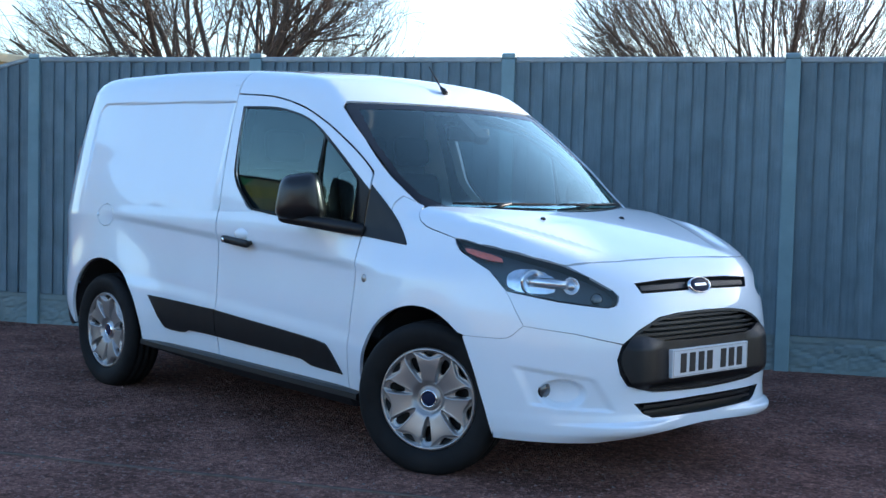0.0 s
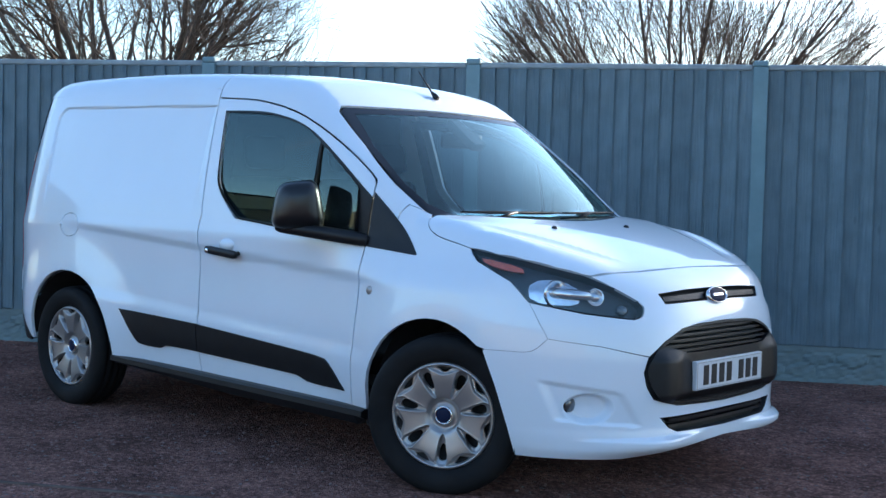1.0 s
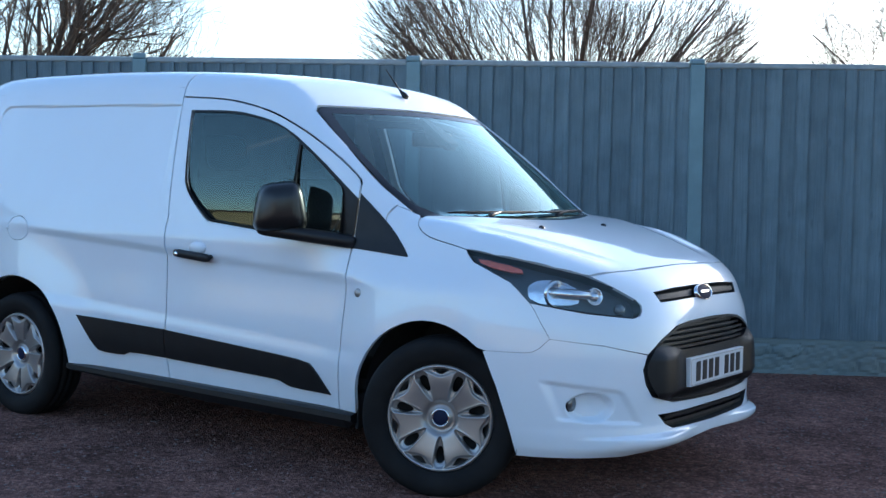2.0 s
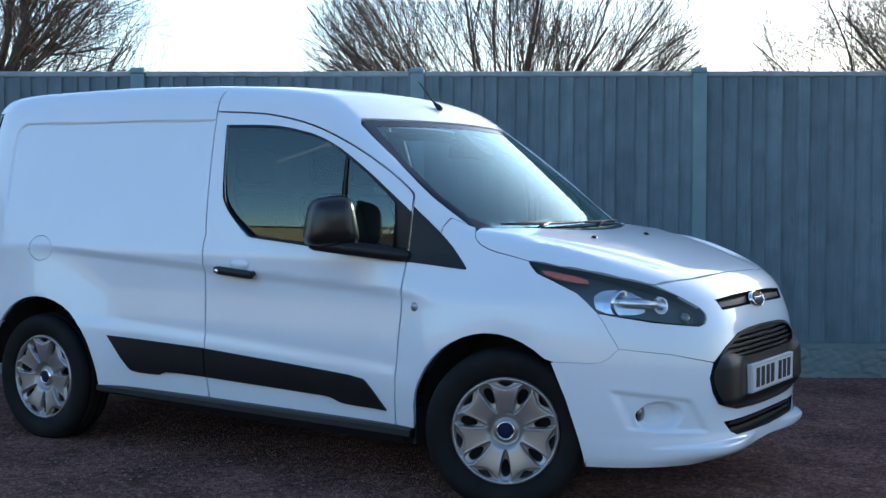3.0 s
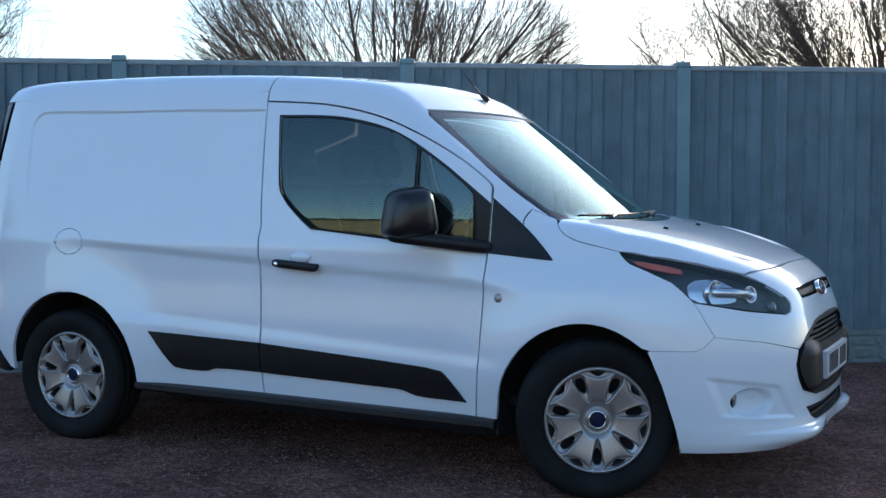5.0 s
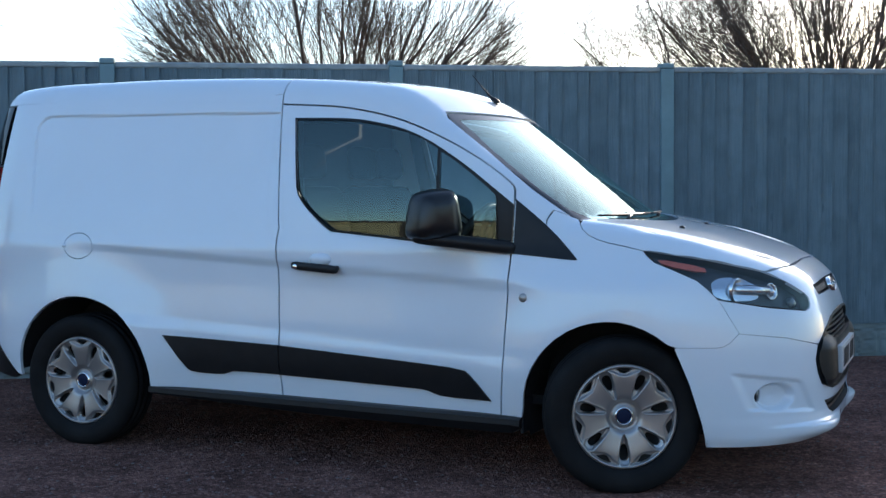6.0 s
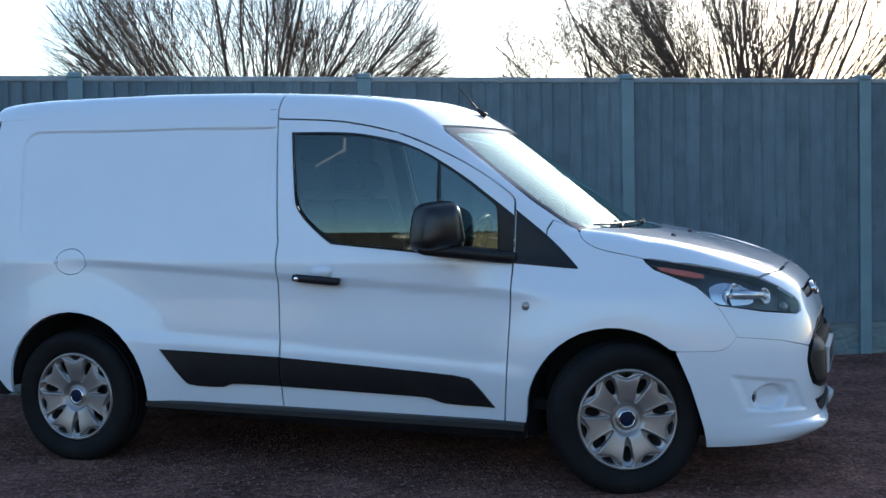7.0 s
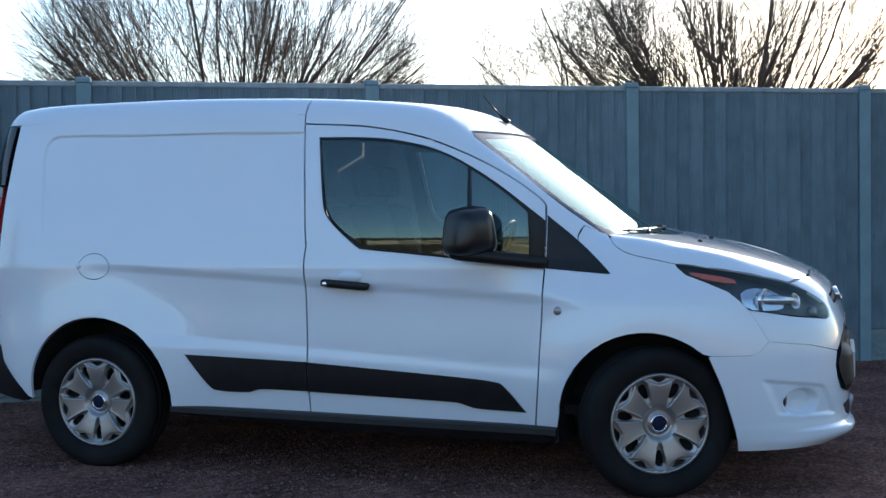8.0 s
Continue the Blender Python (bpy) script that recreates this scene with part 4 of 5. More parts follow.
# sills and underbody
for s in (-1, 1):
    bm = bmesh.new()
    rings = []
    for x, dz in ((-.935, .318), (-.90, .316), (0, .299), (.86, .284), (.90, .282)):
        k = .6 if abs(x + .9175) < .03 or x > .88 else 1.0
        ring = [(.800, .004), (.850, .001), (.874, -.007), (.876, -.030), (.850, -.066 * k - .002), (.72, -.074 * k)]
        rings.append([bm.verts.new((x, s * y, dz + z)) for y, z in ring])
    for r0, r1 in zip(rings, rings[1:]):
        for i in range(len(r0) - 1):
            bm.faces.new((r0[i], r0[i + 1], r1[i + 1], r1[i]))
    bm.faces.new(rings[0])
    bm.faces.new(rings[-1])
    bmesh.ops.recalc_face_normals(bm, faces=bm.faces)
    part("sill", bm, BLACK, van, "black plastic sill skirt")
bm = bmesh.new()
box(bm, -.90, .90, -.74, .74, .275, .315, .015)
box(bm, -1.98, -1.72, -.66, .66, .37, .50, .03)
box(bm, 1.66, 1.86, -.46, .46, .22, .55, .03)
box(bm, -1.75, 1.70, -.50, .50, .29, .46, .02)
part("underbody", bm, DARK, van)
for ax, out0, out1 in ((-AXLE, .352, .375), (AXLE, .40, .335)):
    for s in (-1, 1):
        bm = bmesh.new()
        n = 28
        rows = []
        for i in range(n + 1):
            a = radians(-20 + 220 * i / n) if ax > 0 else radians(3 + 174 * i / n)
            r = .385
            cx = -1.318 if ax < 0 else 1.285
            px, pz = cx + r * math.cos(a), .335 + r * math.sin(a)
            deep = .79 if ax > 0 else .87
            if ax > 0 and pz < .32:
                deep = .80
            rows.append([bm.verts.new((px, s * y, pz)) for y in (deep, .70, .52)])
        for r0, r1 in zip(rows, rows[1:]):
            for i in range(2):
                bm.faces.new((r0[i], r0[i + 1], r1[i + 1], r1[i]))
        bm.faces.new([r[2] for r in rows])
        part("arch_liner", bm, DARK, van)
for s in (-1, 1):
    bm = bmesh.new()
    box(bm, .890, .905, min(s * .66, s * .835), max(s * .66, s * .835), .215, .36, .004)
    part("mud_flap", bm, DARK, van)

# wheels
SP = 2 * math.pi / 7


POCKET = curve([(.070, .002), (.080, .0065), (.10, .0125), (.13, .0185), (.16, .0235), (.178, .0255), (.188, .0222), (.194, .014), (.197, .004)])
TIP = SP / 2 - .135


def trim_shape():
    """The openings of a wheel trim: seven pocket slots and seven slits behind the petals' ends."""
    holes = []
    for k in range(7):
        a = (k + .5) * SP
        c, d = math.cos(a), math.sin(a)
        ring = []
        for i in range(18):
            q = 2 * math.pi * i / 18
            rr = .146 + .034 * math.cos(q)
            ww = .82 * float(POCKET(rr)) * math.copysign(abs(math.sin(q)) ** .7, math.sin(q))
            ring.append((rr * c - ww * d, rr * d + ww * c))
        holes.append(ring)
        a = k * SP
        slit = [(rr * math.cos(a + w), rr * math.sin(a + w)) for rr, w in ((.1930, -.185), (.194, -.09), (.1943, 0), (.194, .09), (.1930, .185), (.183, .125), (.1730, .050), (.1705, 0), (.1730, -.050), (.183, -.125))]
        holes.append(slit)
    return holes


CAPS = curve([(0, .058), (.040, .058), (.046, .050), (.054, .050), (.064, .060), (.075, .068), (.10, .073), (.165, .080), (.19, .080), (.1955, .079), (.200, .082), (.207, .081), (.212, .070)])


def trim_height(x, y):
    """Flat petals with hollow ends, spoon-shaped pockets between them and a raised outer ring."""
    r = np.hypot(x, y)
    a = np.arctan2(y, x) / SP
    f = np.abs((a - np.floor(a) - .5) * SP * r)
    g = np.abs(a - np.round(a)) * SP
    w = POCKET(r)
    in_r = step(.072, .080, r) * (1 - step(.192, .197, r))
    pocket = (1 - step(w - .0045, w, f)) * in_r
    lip = np.exp(-((f - w - .0015) / .0019) ** 2) * in_r
    end = .163 + .030 * np.clip(g / TIP, 0, 1.2) ** 1.7
    hollow = step(end, end + .004, r) * (1 - step(.1935, .1985, r)) * step(w, w + .003, f)
    low = .022 - .012 * step(.165, .194, r) - .006 * (1 - step(.085, .12, r))
    return CAPS(r) - low * pocket + .0022 * lip - .013 * hollow


def trim_mesh():
    outer = np.array([(.212 * math.cos(a), .212 * math.sin(a)) for a in np.linspace(0, 2 * math.pi, 84, endpoint=False)])
    rings = [outer] + [np.array(h) for h in trim_shape()]
    pts = []
    for r in np.arange(.006, .211, .0036):
        n = max(6, int(2 * math.pi * r / .0040))
        pts += [(r * math.cos(2 * math.pi * i / n), r * math.sin(2 * math.pi * i / n)) for i in range(n)]
    q = np.array(pts)
    ok = np.ones(len(q), bool)
    for h in rings[1:]:
        ok &= ~inside(h, q)
    q = q[ok]
    edge = np.concatenate(rings)
    q = q[np.array([np.min(np.sum((edge - a) ** 2, 1)) > .0018 ** 2 for a in q])]
    verts, edges = [], []
    for r in rings:
        b = len(verts)
        verts += [Vector(a) for a in r]
        edges += [(b + i, b + (i + 1) % len(r)) for i in range(len(r))]
    verts += [Vector(a) for a in q]
    vo, eo, fo, *_ = delaunay_2d_cdt(verts, edges, [], 0, 1e-7)
    v2 = np.array([(a.x, a.y) for a in vo])
    tri = np.array([f for f in fo if len(f) == 3])
    c = v2[tri].mean(1)
    ok = inside(outer, c)
    for h in rings[1:]:
        ok &= ~inside(h, c)
    tri = tri[ok]
    z = trim_height(v2[:, 0], v2[:, 1])
    bm = bmesh.new()
    vs = [bm.verts.new((a[0], a[1], h)) for a, h in zip(v2, z)]
    for t in tri:
        bm.faces.new([vs[i] for i in t])
    bmesh.ops.recalc_face_normals(bm, faces=bm.faces)
    if sum(f.normal.z for f in bm.faces) < 0:
        bmesh.ops.reverse_faces(bm, faces=bm.faces)
    rim = [e for e in bm.edges if e.is_boundary]
    ext = bmesh.ops.extrude_edge_only(bm, edges=rim)
    low = [g for g in ext["geom"] if isinstance(g, bmesh.types.BMVert)]
    for v in low:
        v.co.z -= .014
    for e in rim:
        e.smooth = False
    return bm


def wheel():
    w = new("wheel")
    w.parent = van
    prof = [(.200, .060), (.214, .076), (.218, .083), (.235, .092), (.262, .099), (.285, .098), (.300, .091), (.310, .078), (.314, .066), (.3150, .060), (.3165, .046), (.309, .043), (.309, .036), (.3175, .033), (.318, .006), (.310, .004), (.310, -.004), (.318, -.006), (.3175, -.033), (.309, -.036), (.309, -.043), (.3165, -.046), (.314, -.066), (.300, -.091), (.262, -.099), (.214, -.076), (.200, -.06)]
    part("tyre", lathe(prof, 72), RUBBER, w, "black tyre with a worn sidewall", smooth=True)
    part("rim", lathe([(0, -.01), (.12, -.005), (.17, .02), (.198, .068), (.205, .02), (.20, -.06)], 48), DARK, w, smooth=True)
    part("wheel_trim", trim_mesh(), SILVER, w, "silver plastic wheel trim with seven broad petals", smooth=True)
    part("cap_ring", lathe([(.029, .060), (.031, .066), (.034, .0665), (.038, .058)], 40), CHROME, w, smooth=True)
    part("cap", lathe([(0, .0665), (.018, .066), (.028, .064), (.030, .060)], 40), BLUEENAMEL, w, smooth=True)
    return w


first = wheel()
WHEELS = []
for x in (-AXLE, AXLE):
    for s in (-1, 1):
        steer = Matrix.Rotation(radians(24 if x > 0 else 0), 4, "Z")
        WHEELS.append(Matrix.Translation((x - (.025 if x > 0 else 0), s * .789, HUB)) @ steer @ Matrix.Rotation(radians(90 if s < 0 else -90), 4, "X") @ Matrix.Rotation(radians(38.7), 4, "Z"))
first.matrix_local = WHEELS[0]
for m in WHEELS[1:]:
    copy_thing(first, m)

# tail
def back_ray(u, v, s):
    a = u / 1.05
    z = np.zeros_like(u)
    return np.stack([z - 1.0, z, v], 1), np.stack([-np.cos(a), s * np.sin(a), z], 1), .25, 1.6


for s in (-1, 1):
    skin("rear_pillar_trim", back_ray, fr([(27, 1.655), (36.2, 1.655), (37.4, 1.47), (38.2, 1.36), (29, 1.36)]), GLOSSBLACK, van, s=s, depth=.02)
    tl = skin("tail_lamp", back_ray, fr([(30, 1.352), (37.7, 1.352), (39.4, 1.08), (40.1, .95), (40.3, .70), (34, .70)]), REDLENS, van, s=s, lift=.0, depth=.03, label="tall red tail lamp")
    skin("clear_section", back_ray, fr([(30.5, 1.352), (38.0, 1.352), (38.6, 1.30), (30.5, 1.30)]), SILVER, tl, s=s, lift=.006, depth=.005, gap=.002)
    skin("rear_door", back_ray, fr([(.15, 1.66), (26.6, 1.66), (28.6, 1.36), (29.6, 1.34), (33.6, .70), (34, .52), (.15, .52)]), PAINT, van, s=s, depth=.03)
    skin("rear_corner", back_ray, fr([(34.3, .69), (41.6, .69), (41.8, .60), (40, .50), (34.3, .50)]), PAINT, van, s=s, depth=.03)
    skin("rear_bumper", side_ray, [(-1.715, .332), (-1.715, .332), (-1.785, .41), (-1.875, .50), (-1.905, .575), (-2.02, .575), (-2.06, .45), (-2.05, .37), (-1.95, .325), (-1.74, .308), (-1.715, .312)], BLACK, van, s=s, depth=.03, label="black plastic rear bumper corner")
skin("rear_roof_edge", back_ray, fr([(-37, 1.662), (37, 1.662), (30, 1.70), (-30, 1.70)]), PAINT, van, depth=.02, gap=0)
skin("rear_bumper", back_ray, fr([(-36, .515), (36, .515), (36, .37), (-36, .37)]), BLACK, van, depth=.03)

# cab inside
bm = bmesh.new()
box(bm, -.42, -.38, -.655, .655, .30, 1.60, .01)
part("bulkhead", bm, BULKHEAD, van)
skin("headlining", barrel_ray, half + [(x, TH - v) for x, v in reversed(half[:-1])], LINING, van, lift=-.028, depth=0, gap=.004, grid=.05)
bm = bmesh.new()
box(bm, -.38, 1.2, -.72, .72, .32, .36)
part("cab_floor", bm, DARK, van)
bm = bmesh.new()
rows = []
for y in np.linspace(-.66, .66, 13):
    k = 1 - (y / .68) ** 2
    rows.append([bm.verts.new((x, y, z)) for x, z in ((.70, .60), (.66, .86), (.69, .965), (.76, .985 + .03 * (abs(y + .36) < .18)), (.95, 1.005), (1.06 + .13 * k, 1.02), (1.10 + .13 * k, .90))])
for r0, r1 in zip(rows, rows[1:]):
    for i in range(len(r0) - 1):
        bm.faces.new((r0[i], r0[i + 1], r1[i + 1], r1[i]))
bmesh.ops.recalc_face_normals(bm, faces=bm.faces)
part("dashboard", bm, BLACK, van, smooth=True)
bm = bmesh.new()
hub_c = Vector((.50, -.36, .985))
tiltm = Matrix.Translation(hub_c) @ Matrix.Rotation(radians(-62), 4, "Y")
loop = [tiltm @ Vector((.185 * math.cos(a), .185 * math.sin(a), 0)) for a in np.linspace(0, 2 * math.pi, 33)]
tube(bm, loop, .016, 8, cap=False)
for a in (0, 2.4, -2.4):
    tube(bm, [tiltm @ Vector((.03 * math.cos(a), .03 * math.sin(a), -.02)), tiltm @ Vector((.18 * math.cos(a), .18 * math.sin(a), 0))], .014, 6)
tube(bm, [hub_c, Vector((.72, -.36, .88))], .04, 8)
part("steering_wheel", bm, BLACK, van, smooth=True)
for y, w in ((-.37, .24), (.20, .21), (.52, .18)):
    seat = new("seat")
    seat.parent = van
    tagged(seat, "dark grey cloth cab seat")
    bm = bmesh.new()
    box(bm, -.18, .32, y - w, y + w, .56, .70, .05)
    part("cushion", bm, CLOTH, seat, smooth=True)
    bm = bmesh.new()
    box(bm, -.07, .05, -w, w, 0, .60, .05, Matrix.Translation((-.19, y, .66)) @ Matrix.Rotation(radians(-14), 4, "Y"))
    part("backrest", bm, CLOTH, seat, smooth=True)
    bm = bmesh.new()
    box(bm, -.045, .045, -.12, .12, 0, .17, .04, Matrix.Translation((-.335, y, 1.28)) @ Matrix.Rotation(radians(-10), 4, "Y"))
    part("headrest", bm, CLOTH, seat, smooth=True)
bm = bmesh.new()
box(bm, -.014, .014, -.12, .12, -.036, .036, .013, Matrix.Translation((.60, .05, 1.435)) @ Matrix.Rotation(radians(-12), 4, "Z"))
tube(bm, [(.605, .02, 1.44), (.61, 0, 1.47), (.60, 0, 1.49)], .014, 8)
box(bm, .55, .62, -.06, .06, 1.475, 1.492, .006, None)
part("inside_mirror", bm, BLACK, van)
# wipers, washers, aerial
for y0, y1, pv in ((-.56, .02, -.40), (.03, .56, .16)):
    bm = bmesh.new()
    blade = []
    for y in np.linspace(y0, y1, 9):
        xs = float(screen_x(np.array(abs(y)), np.array(1.098)))
        blade.append((xs + .012, y, 1.110))
    tube(bm, blade, [.004, .006, .007, .0075, .0075, .0075, .007, .006, .004], 6)
    mid = blade[4]
    tube(bm, [(mid[0] + .022, pv, 1.088), (mid[0] + .014, (pv + mid[1]) / 2, 1.104), (mid[0] + .006, mid[1], 1.112)], [.010, .008, .006], 6)
    part("wiper", bm, BLACK, van, "black wiper arm and blade", smooth=True)
for y in (-.315, .215):
    p, n = met(top_ray, np.array([1.447]), np.array([y]))
    disc_on("washer_nozzle", Vector(p[0]), Vector(n[0]), [(0, .011), (.008, .009), (.012, .004), (.014, -.002)], BLACK, van, 16)
bm = bmesh.new()
p, n = met(top_ray, np.array([.462]), np.array([0.0]))
p = Vector(p[0])
tube(bm, [p + Vector((.022, 0, -.006)), p + Vector((.004, 0, .012)), p + Vector((-.012, 0, .024)), p + Vector((-.02, 0, .034))], [.016, .013, .008, .005], 10)
tube(bm, [p + Vector((-.018, 0, .03)), p + Vector((-.108, 0, .135))], [.0045, .0028], 8)
part("aerial", bm, BLACK, van, "short black roof aerial", smooth=True)

# ---- trees ----
def tree(x, y, seed, stems, wide, crown, crook=.07, thick=.10, spread=.42, lean=0.0, twigs=(9, 6, 5, 3)):
    """A bare tree: a short trunk, limbs that fan out, and twigs that fill a domed crown."""
    rg = random.Random(seed)
    t = new("tree")
    t.location = (x, y, 0)
    bm, tw = bmesh.new(), bmesh.new()
    tube(bm, [(0, 0, -.1), (.02, 0, .5), (0, .03, 1.2), (0, 0, 1.9)], [.46, .36, .36, .26], 12)
    across, middle, up_r = crown

    def beyond(q):
        k = up_r if q.z > middle else middle + .6
        return ((q.x - lean * 6) / across) ** 2 + (q.y / across) ** 2 + ((q.z - middle) / k) ** 2

    def grow(p, d, r, length, level, up):
        seg = (9, 6, 5, 4, 3)[level]
        pts, rad = [p.copy()], [r]
        q, dd = p.copy(), d.copy()
        limit = rg.uniform(.62, 1.12)
        wob = crook * (1, 1.25, 1.6, 2.0, 2.2)[level]
        for i in range(seg):
            dd = (dd + Vector((rg.gauss(0, wob), rg.gauss(0, wob), rg.gauss(up, wob * .6)))).normalized()
            q = q + dd * (length / seg)
            if beyond(q) > limit:
                break
            pts.append(q.copy())
            rad.append(max(.0040, r * (1 - .78 * (i + 1) / seg)))
        n = len(pts) - 1
        if n < 1:
            return
        tube(bm if level < 1 else tw, pts, rad, (8, 5, 4, 3, 3)[level], cap=False)
        if level < 4:
            for k in range(twigs[level]):
                f = rg.uniform(.15, 1.0) * n
                i = min(n - 1, int(f))
                base = pts[i].lerp(pts[i + 1], f - i)
                if level > 0 and base.z < 2.3:
                    continue
                along = (pts[i + 1] - pts[i]).normalized()
                ax = Vector((rg.gauss(0, 1), rg.gauss(0, 1), rg.gauss(0, .8))).normalized()
                nd = (along + ax * rg.uniform(.4, 1.0) * spread).normalized()
                grow(base, nd, max(.0040, rad[i] * rg.uniform(.34, .54)), length * rg.uniform(.38, .60), level + 1, up * .6 + .01)

    for k in range(stems):
        a = 2.39996 * k + rg.uniform(-.3, .3)
        out = wide * math.sqrt((k + .5) / stems) * rg.uniform(.9, 1.1)
        d = Vector((math.cos(a) * out + lean, math.sin(a) * out, 1.0)).normalized()
        grow(Vector((math.cos(a) * .15, math.sin(a) * .15, rg.uniform(.9, 1.8))), d, thick * rg.uniform(.7, 1.3), 9.0 * rg.uniform(.9, 1.1), 0, .01 + .035 * out / wide)
    part("trunk", bm, BARK, t, smooth=True)
    tagged(part("crown", tw, TWIG, t), kind="stuff")
    return t


tagged(tree(-20.7, 12.4, 3, 18, 1.8, (5.0, 4.4, 5.0), .13, .095, .66), "broad leafless winter tree with dark crooked branches", "tree", "bare trees behind the fence")
tagged(tree(-14.9, 27.2, 21, 50, 2.0, (6.1, 5.4, 6.2), .06, .058, .55, twigs=(7, 5, 5, 2)), "rounded leafless winter tree with many upright stems", "tree", "bare trees behind the fence")
tagged(tree(-1.2, 33.5, 5, 40, 1.95, (5.7, 5.8, 6.2), .065, .072, .50, twigs=(8, 5, 5, 2)), "rounded leafless winter tree with many upright stems", "tree", "bare trees behind the fence")
tagged(tree(-5.0, 31.0, 23, 11, 1.2, (3.6, 4.9, 4.1), .16, .048, .85, -.09, (8, 6, 5, 3)), "small leafless winter tree with crooked twigs", "tree", "bare trees behind the fence")

# ---- beyond the fence end, and behind the viewer ----
def hall(name, x0, x1, y0, y1, h, wall_mat, roof_mat, label, ridge=1.1):
    """A low hall: walls, a plinth and a shallow roof with a dark eaves board."""
    b = new(name)
    tagged(b, label, "building")
    bm = bmesh.new()
    box(bm, x0, x1, y0, y1, 0, h, .02)
    part("wall", bm, wall_mat, b)
    bm = bmesh.new()
    box(bm, x0 - .3, x1 + .3, y0 - .3, y1 + .3, h, h + .28, .03)
    ym = (y0 + y1) / 2
    vs = [bm.verts.new(c) for c in ((x0 - .3, y0 - .3, h + .28), (x1 + .3, y0 - .3, h + .28), (x1 + .3, y1 + .3, h + .28), (x0 - .3, y1 + .3, h + .28), (x0 - .3, ym, h + ridge), (x1 + .3, ym, h + ridge))]
    for f in ((0, 1, 5, 4), (2, 3, 4, 5), (0, 4, 3), (1, 2, 5)):
        bm.faces.new([vs[i] for i in f])
    part("roof", bm, roof_mat, b)
    return b


CREAM = material("cream_cladding", (.30, .265, .17), 0.7, grain=.08, scale=1.5, dirt=(.22, .19, .13), dirt_scale=.4, dirt_amount=.5)
# cream lifted in colour, in place of sunlight that misses the tall hall's wall
BRIGHTENED_CLAD = material("brightened_cladding", (.60, .53, .29), 0.7, grain=.08, scale=1.5, dirt=(.42, .37, .22), dirt_scale=.4, dirt_amount=.5)
BROWNROOF = material("brown_roof", (.045, .035, .028), 0.8, grain=.2, scale=1.2)
GREENSIGN = material("green_sign", (.05, .38, .09), 0.5, grain=.08, scale=2)
YELLOWSIGN = material("yellow_sign", (.62, .48, .06), 0.5, grain=.08, scale=2)
PALE = material("pale_board", (.50, .46, .36), 0.6, grain=.05, scale=3)
SHED = material("pale_timber", (.62, .55, .36), 0.8, grain=.12, scale=3)
hall("hall", -36.5, 34, -46, -30, 3.62, CREAM, BROWNROOF, "long low cream-clad hall with a brown roof")
far_hall = hall("hall", 0, 26, -5, 0, 7.6, BRIGHTENED_CLAD, BROWNROOF, "tall cream-clad hall with a shallow brown roof", ridge=.5)
SIDEWAYS = Matrix.Translation((-28, -12, 0)) @ Matrix.Rotation(math.atan2(-22, -12), 4, "Z") @ Matrix.Scale(-1, 4, (0, 1, 0))
for ob in far_hall.children:
    ob.data.transform(Matrix.Translation((-28, -12, 0)) @ Matrix.Rotation(math.atan2(-22, -12), 4, "Z"))
for nm, mat, m, x0, x1, y0, y1, z0, z1, lbl in (
        ("sign_board", GREENSIGN, SIDEWAYS, 9.6, 12.4, -.15, 0, 5.6, 7.5, "green sign board on the hall"),
        ("sign_board", YELLOWSIGN, SIDEWAYS, 12.6, 16.5, -.15, 0, 3.6, 6.2, "yellow sign board on the hall"),
        # unseen cover added over the sunlit end, to dull its reflection in the van
        ("wall_panel", BROWNROOF, SIDEWAYS, -.1, 0, -.05, 5.0, 0, 7.55, "dark brown wall panel or added end cover on the hall"),
        ("wall_panel", BROWNROOF, None, -13.6, -5.6, -30, -29.9, 0, 3.60, "dark brown wall panel or added end cover on the hall"),
        ("sign_board", PALE, None, -11.4, -5.8, -29.895, -29.82, 2.72, 3.42, "pale sign board with dark lettering")):
    bm = bmesh.new()
    box(bm, x0, x1, y0, y1, z0, z1, .02, m)
    bmesh.ops.recalc_face_normals(bm, faces=bm.faces)
    tagged(part(nm, bm, mat, None, lbl), category="sign" if nm == "sign_board" else "panel")
txt = bpy.data.curves.new("lettering", "FONT")
txt.body, txt.size, txt.extrude, txt.align_x = "CENTRE", .56, .01, "CENTER"
lettering = new("lettering", txt)
lettering.data.materials.append(INK)
lettering.matrix_world = Matrix.Translation((-9.4, -29.80, 2.87)) @ Matrix.Rotation(radians(180), 4, "Z") @ Matrix.Rotation(radians(90), 4, "X")
tagged(lettering, "dark sign lettering on a pale board", "lettering")
shed = new("outbuilding")
tagged(shed, "pale timber outbuilding beyond the fence", "building")
bm = bmesh.new()
box(bm, -9.0, 0, -2.5, 2.5, 0, 3.22, .03, Matrix.Translation((-18.3, 5.6, 0)) @ Matrix.Rotation(radians(24), 4, "Z"))
part("wall", bm, SHED, shed)
bm = bmesh.new()
box(bm, -9.1, .1, -2.6, 2.6, 3.22, 3.40, .03, Matrix.Translation((-18.3, 5.6, 0)) @ Matrix.Rotation(radians(24), 4, "Z"))
part("roof", bm, SHED, shed)

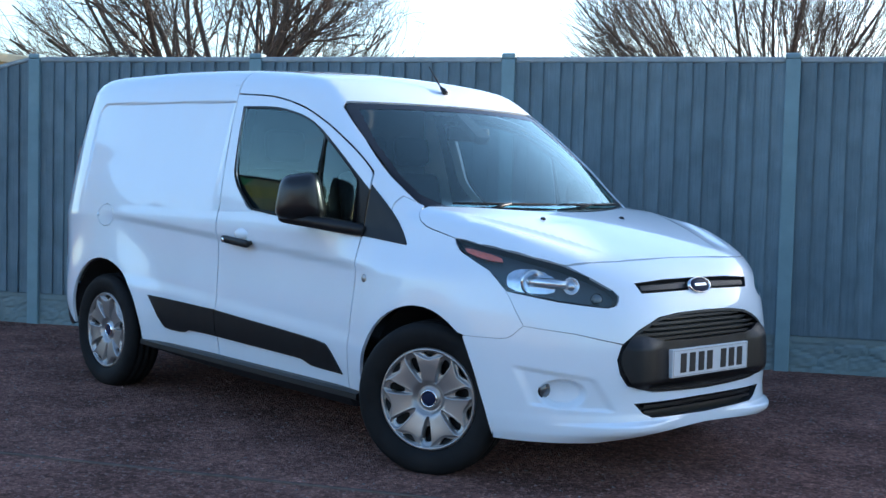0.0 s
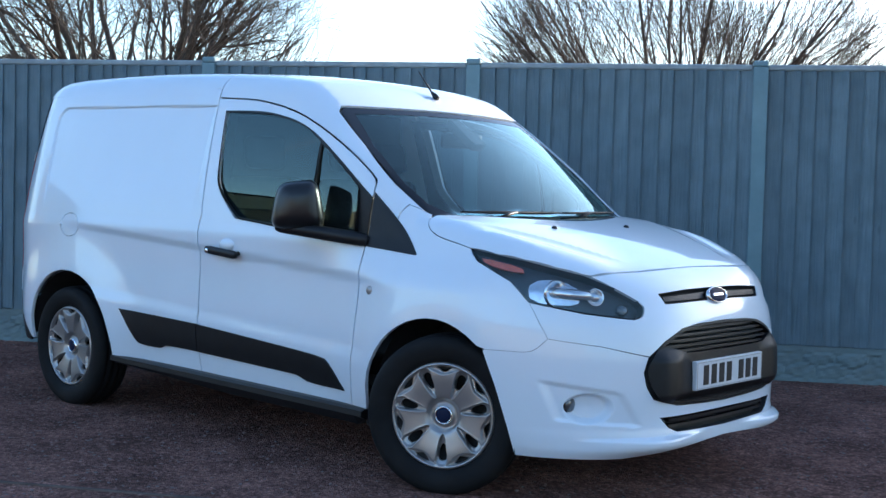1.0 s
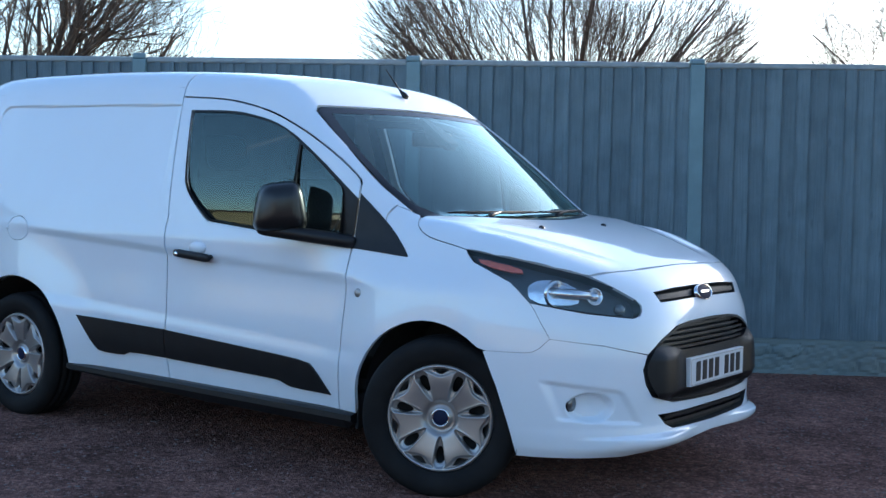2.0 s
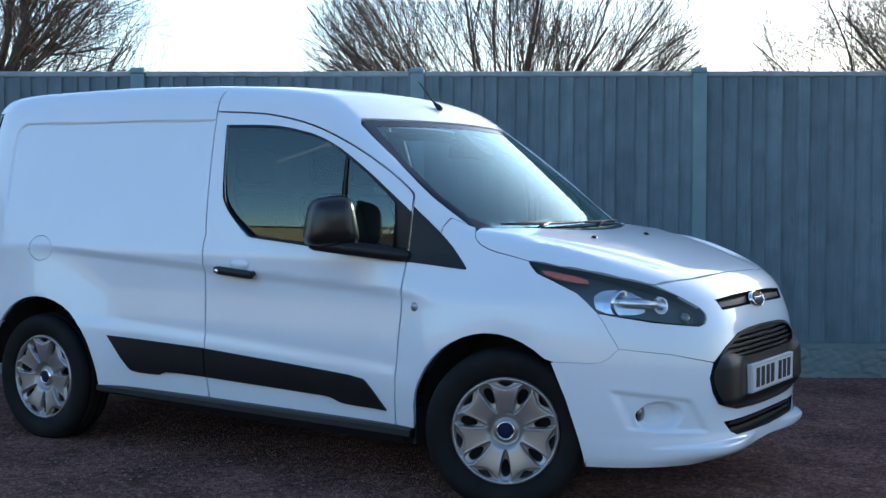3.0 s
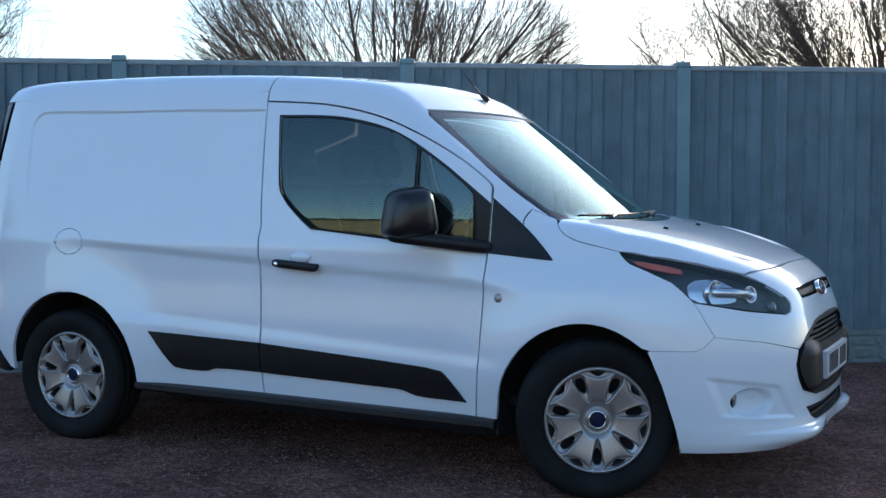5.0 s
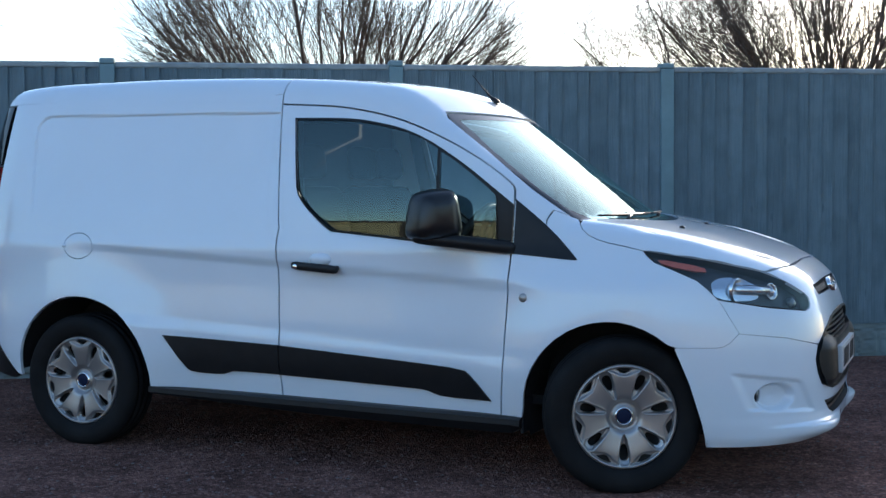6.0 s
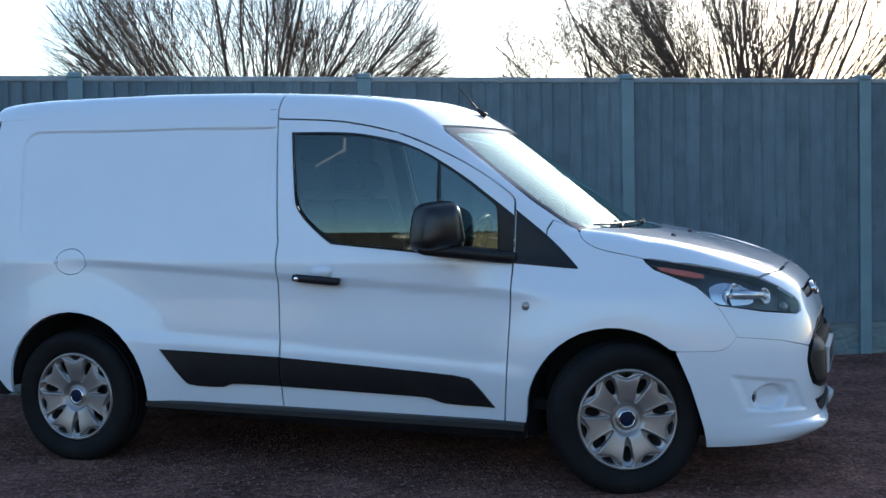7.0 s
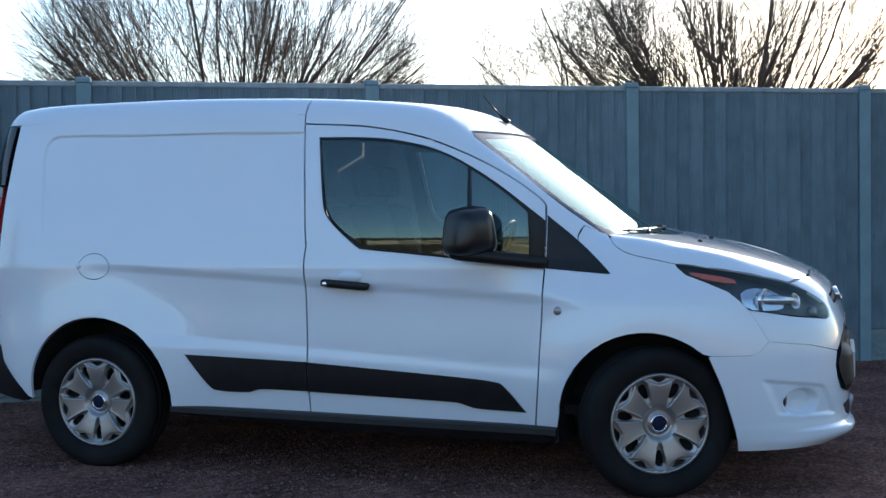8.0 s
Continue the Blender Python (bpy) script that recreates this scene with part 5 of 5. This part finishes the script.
# ---- loose chippings ----
def chippings(n, seed):
    rg = np.random.RandomState(seed)
    x = rg.uniform(-6.5, 6.0, n)
    y = rg.uniform(-3.6, 4.6, n)
    fy = FY + (x - FX) * math.tan(FA) - .04
    ok = (y < fy) & (np.hypot(x - 5.0, y + 4.3) > .6)
    x, y = x[ok], y[ok]
    n = len(x)
    r = .0035 + .0075 * rg.rand(n) ** 2.2
    base = np.array([(1, 0, 0), (0, 1, 0), (-1, 0, 0), (0, -1, 0), (0, 0, .42), (0, 0, -.3)])
    tri = np.array([(0, 1, 4), (1, 2, 4), (2, 3, 4), (3, 0, 4), (1, 0, 5), (2, 1, 5), (3, 2, 5), (0, 3, 5)])
    j = base[None] * r[:, None, None] * rg.uniform(.65, 1.35, (n, 6, 3))
    a = rg.uniform(0, 2 * math.pi, n)
    c, s = np.cos(a)[:, None], np.sin(a)[:, None]
    px = c * j[:, :, 0] - s * j[:, :, 1] + x[:, None]
    py = s * j[:, :, 0] + c * j[:, :, 1] + y[:, None]
    pz = j[:, :, 2] + r[:, None] * .25 + GROUND_Z
    verts = np.stack([px, py, pz], 2).reshape(-1, 3)
    faces = (tri[None] + 6 * np.arange(n)[:, None, None]).reshape(-1, 3)
    me = bpy.data.meshes.new("chippings")
    me.from_pydata(verts.tolist(), [], faces.tolist())
    return me


def chip_material():
    m = bpy.data.materials.new("stone_chips")
    m.use_nodes = True
    nt = m.node_tree
    b = nt.nodes["Principled BSDF"]
    geo = nt.nodes.new("ShaderNodeNewGeometry")
    r = nt.nodes.new("ShaderNodeValToRGB")
    e = r.color_ramp.elements
    e[0].position, e[0].color = 0.0, (.125, .068, .056, 1)
    e[1].position, e[1].color = .55, (.270, .150, .125, 1)
    for pos, col in ((.80, (.29, .19, .165, 1)), (.95, (.20, .165, .155, 1)), (.996, (.24, .20, .18, 1))):
        x = e.new(pos)
        x.color = col
    nt.links.new(geo.outputs["Random Per Island"], r.inputs[0])
    nt.links.new(r.outputs[0], b.inputs["Base Color"])
    b.inputs["Roughness"].default_value = .95
    b.inputs["Specular IOR Level"].default_value = .1
    return m


me = chippings(95000, 7)
me.materials.append(chip_material())
chips = new("chippings", me)
tagged(chips, "loose red-brown and grey stone chips over the hardstanding", "gravel", kind="stuff")
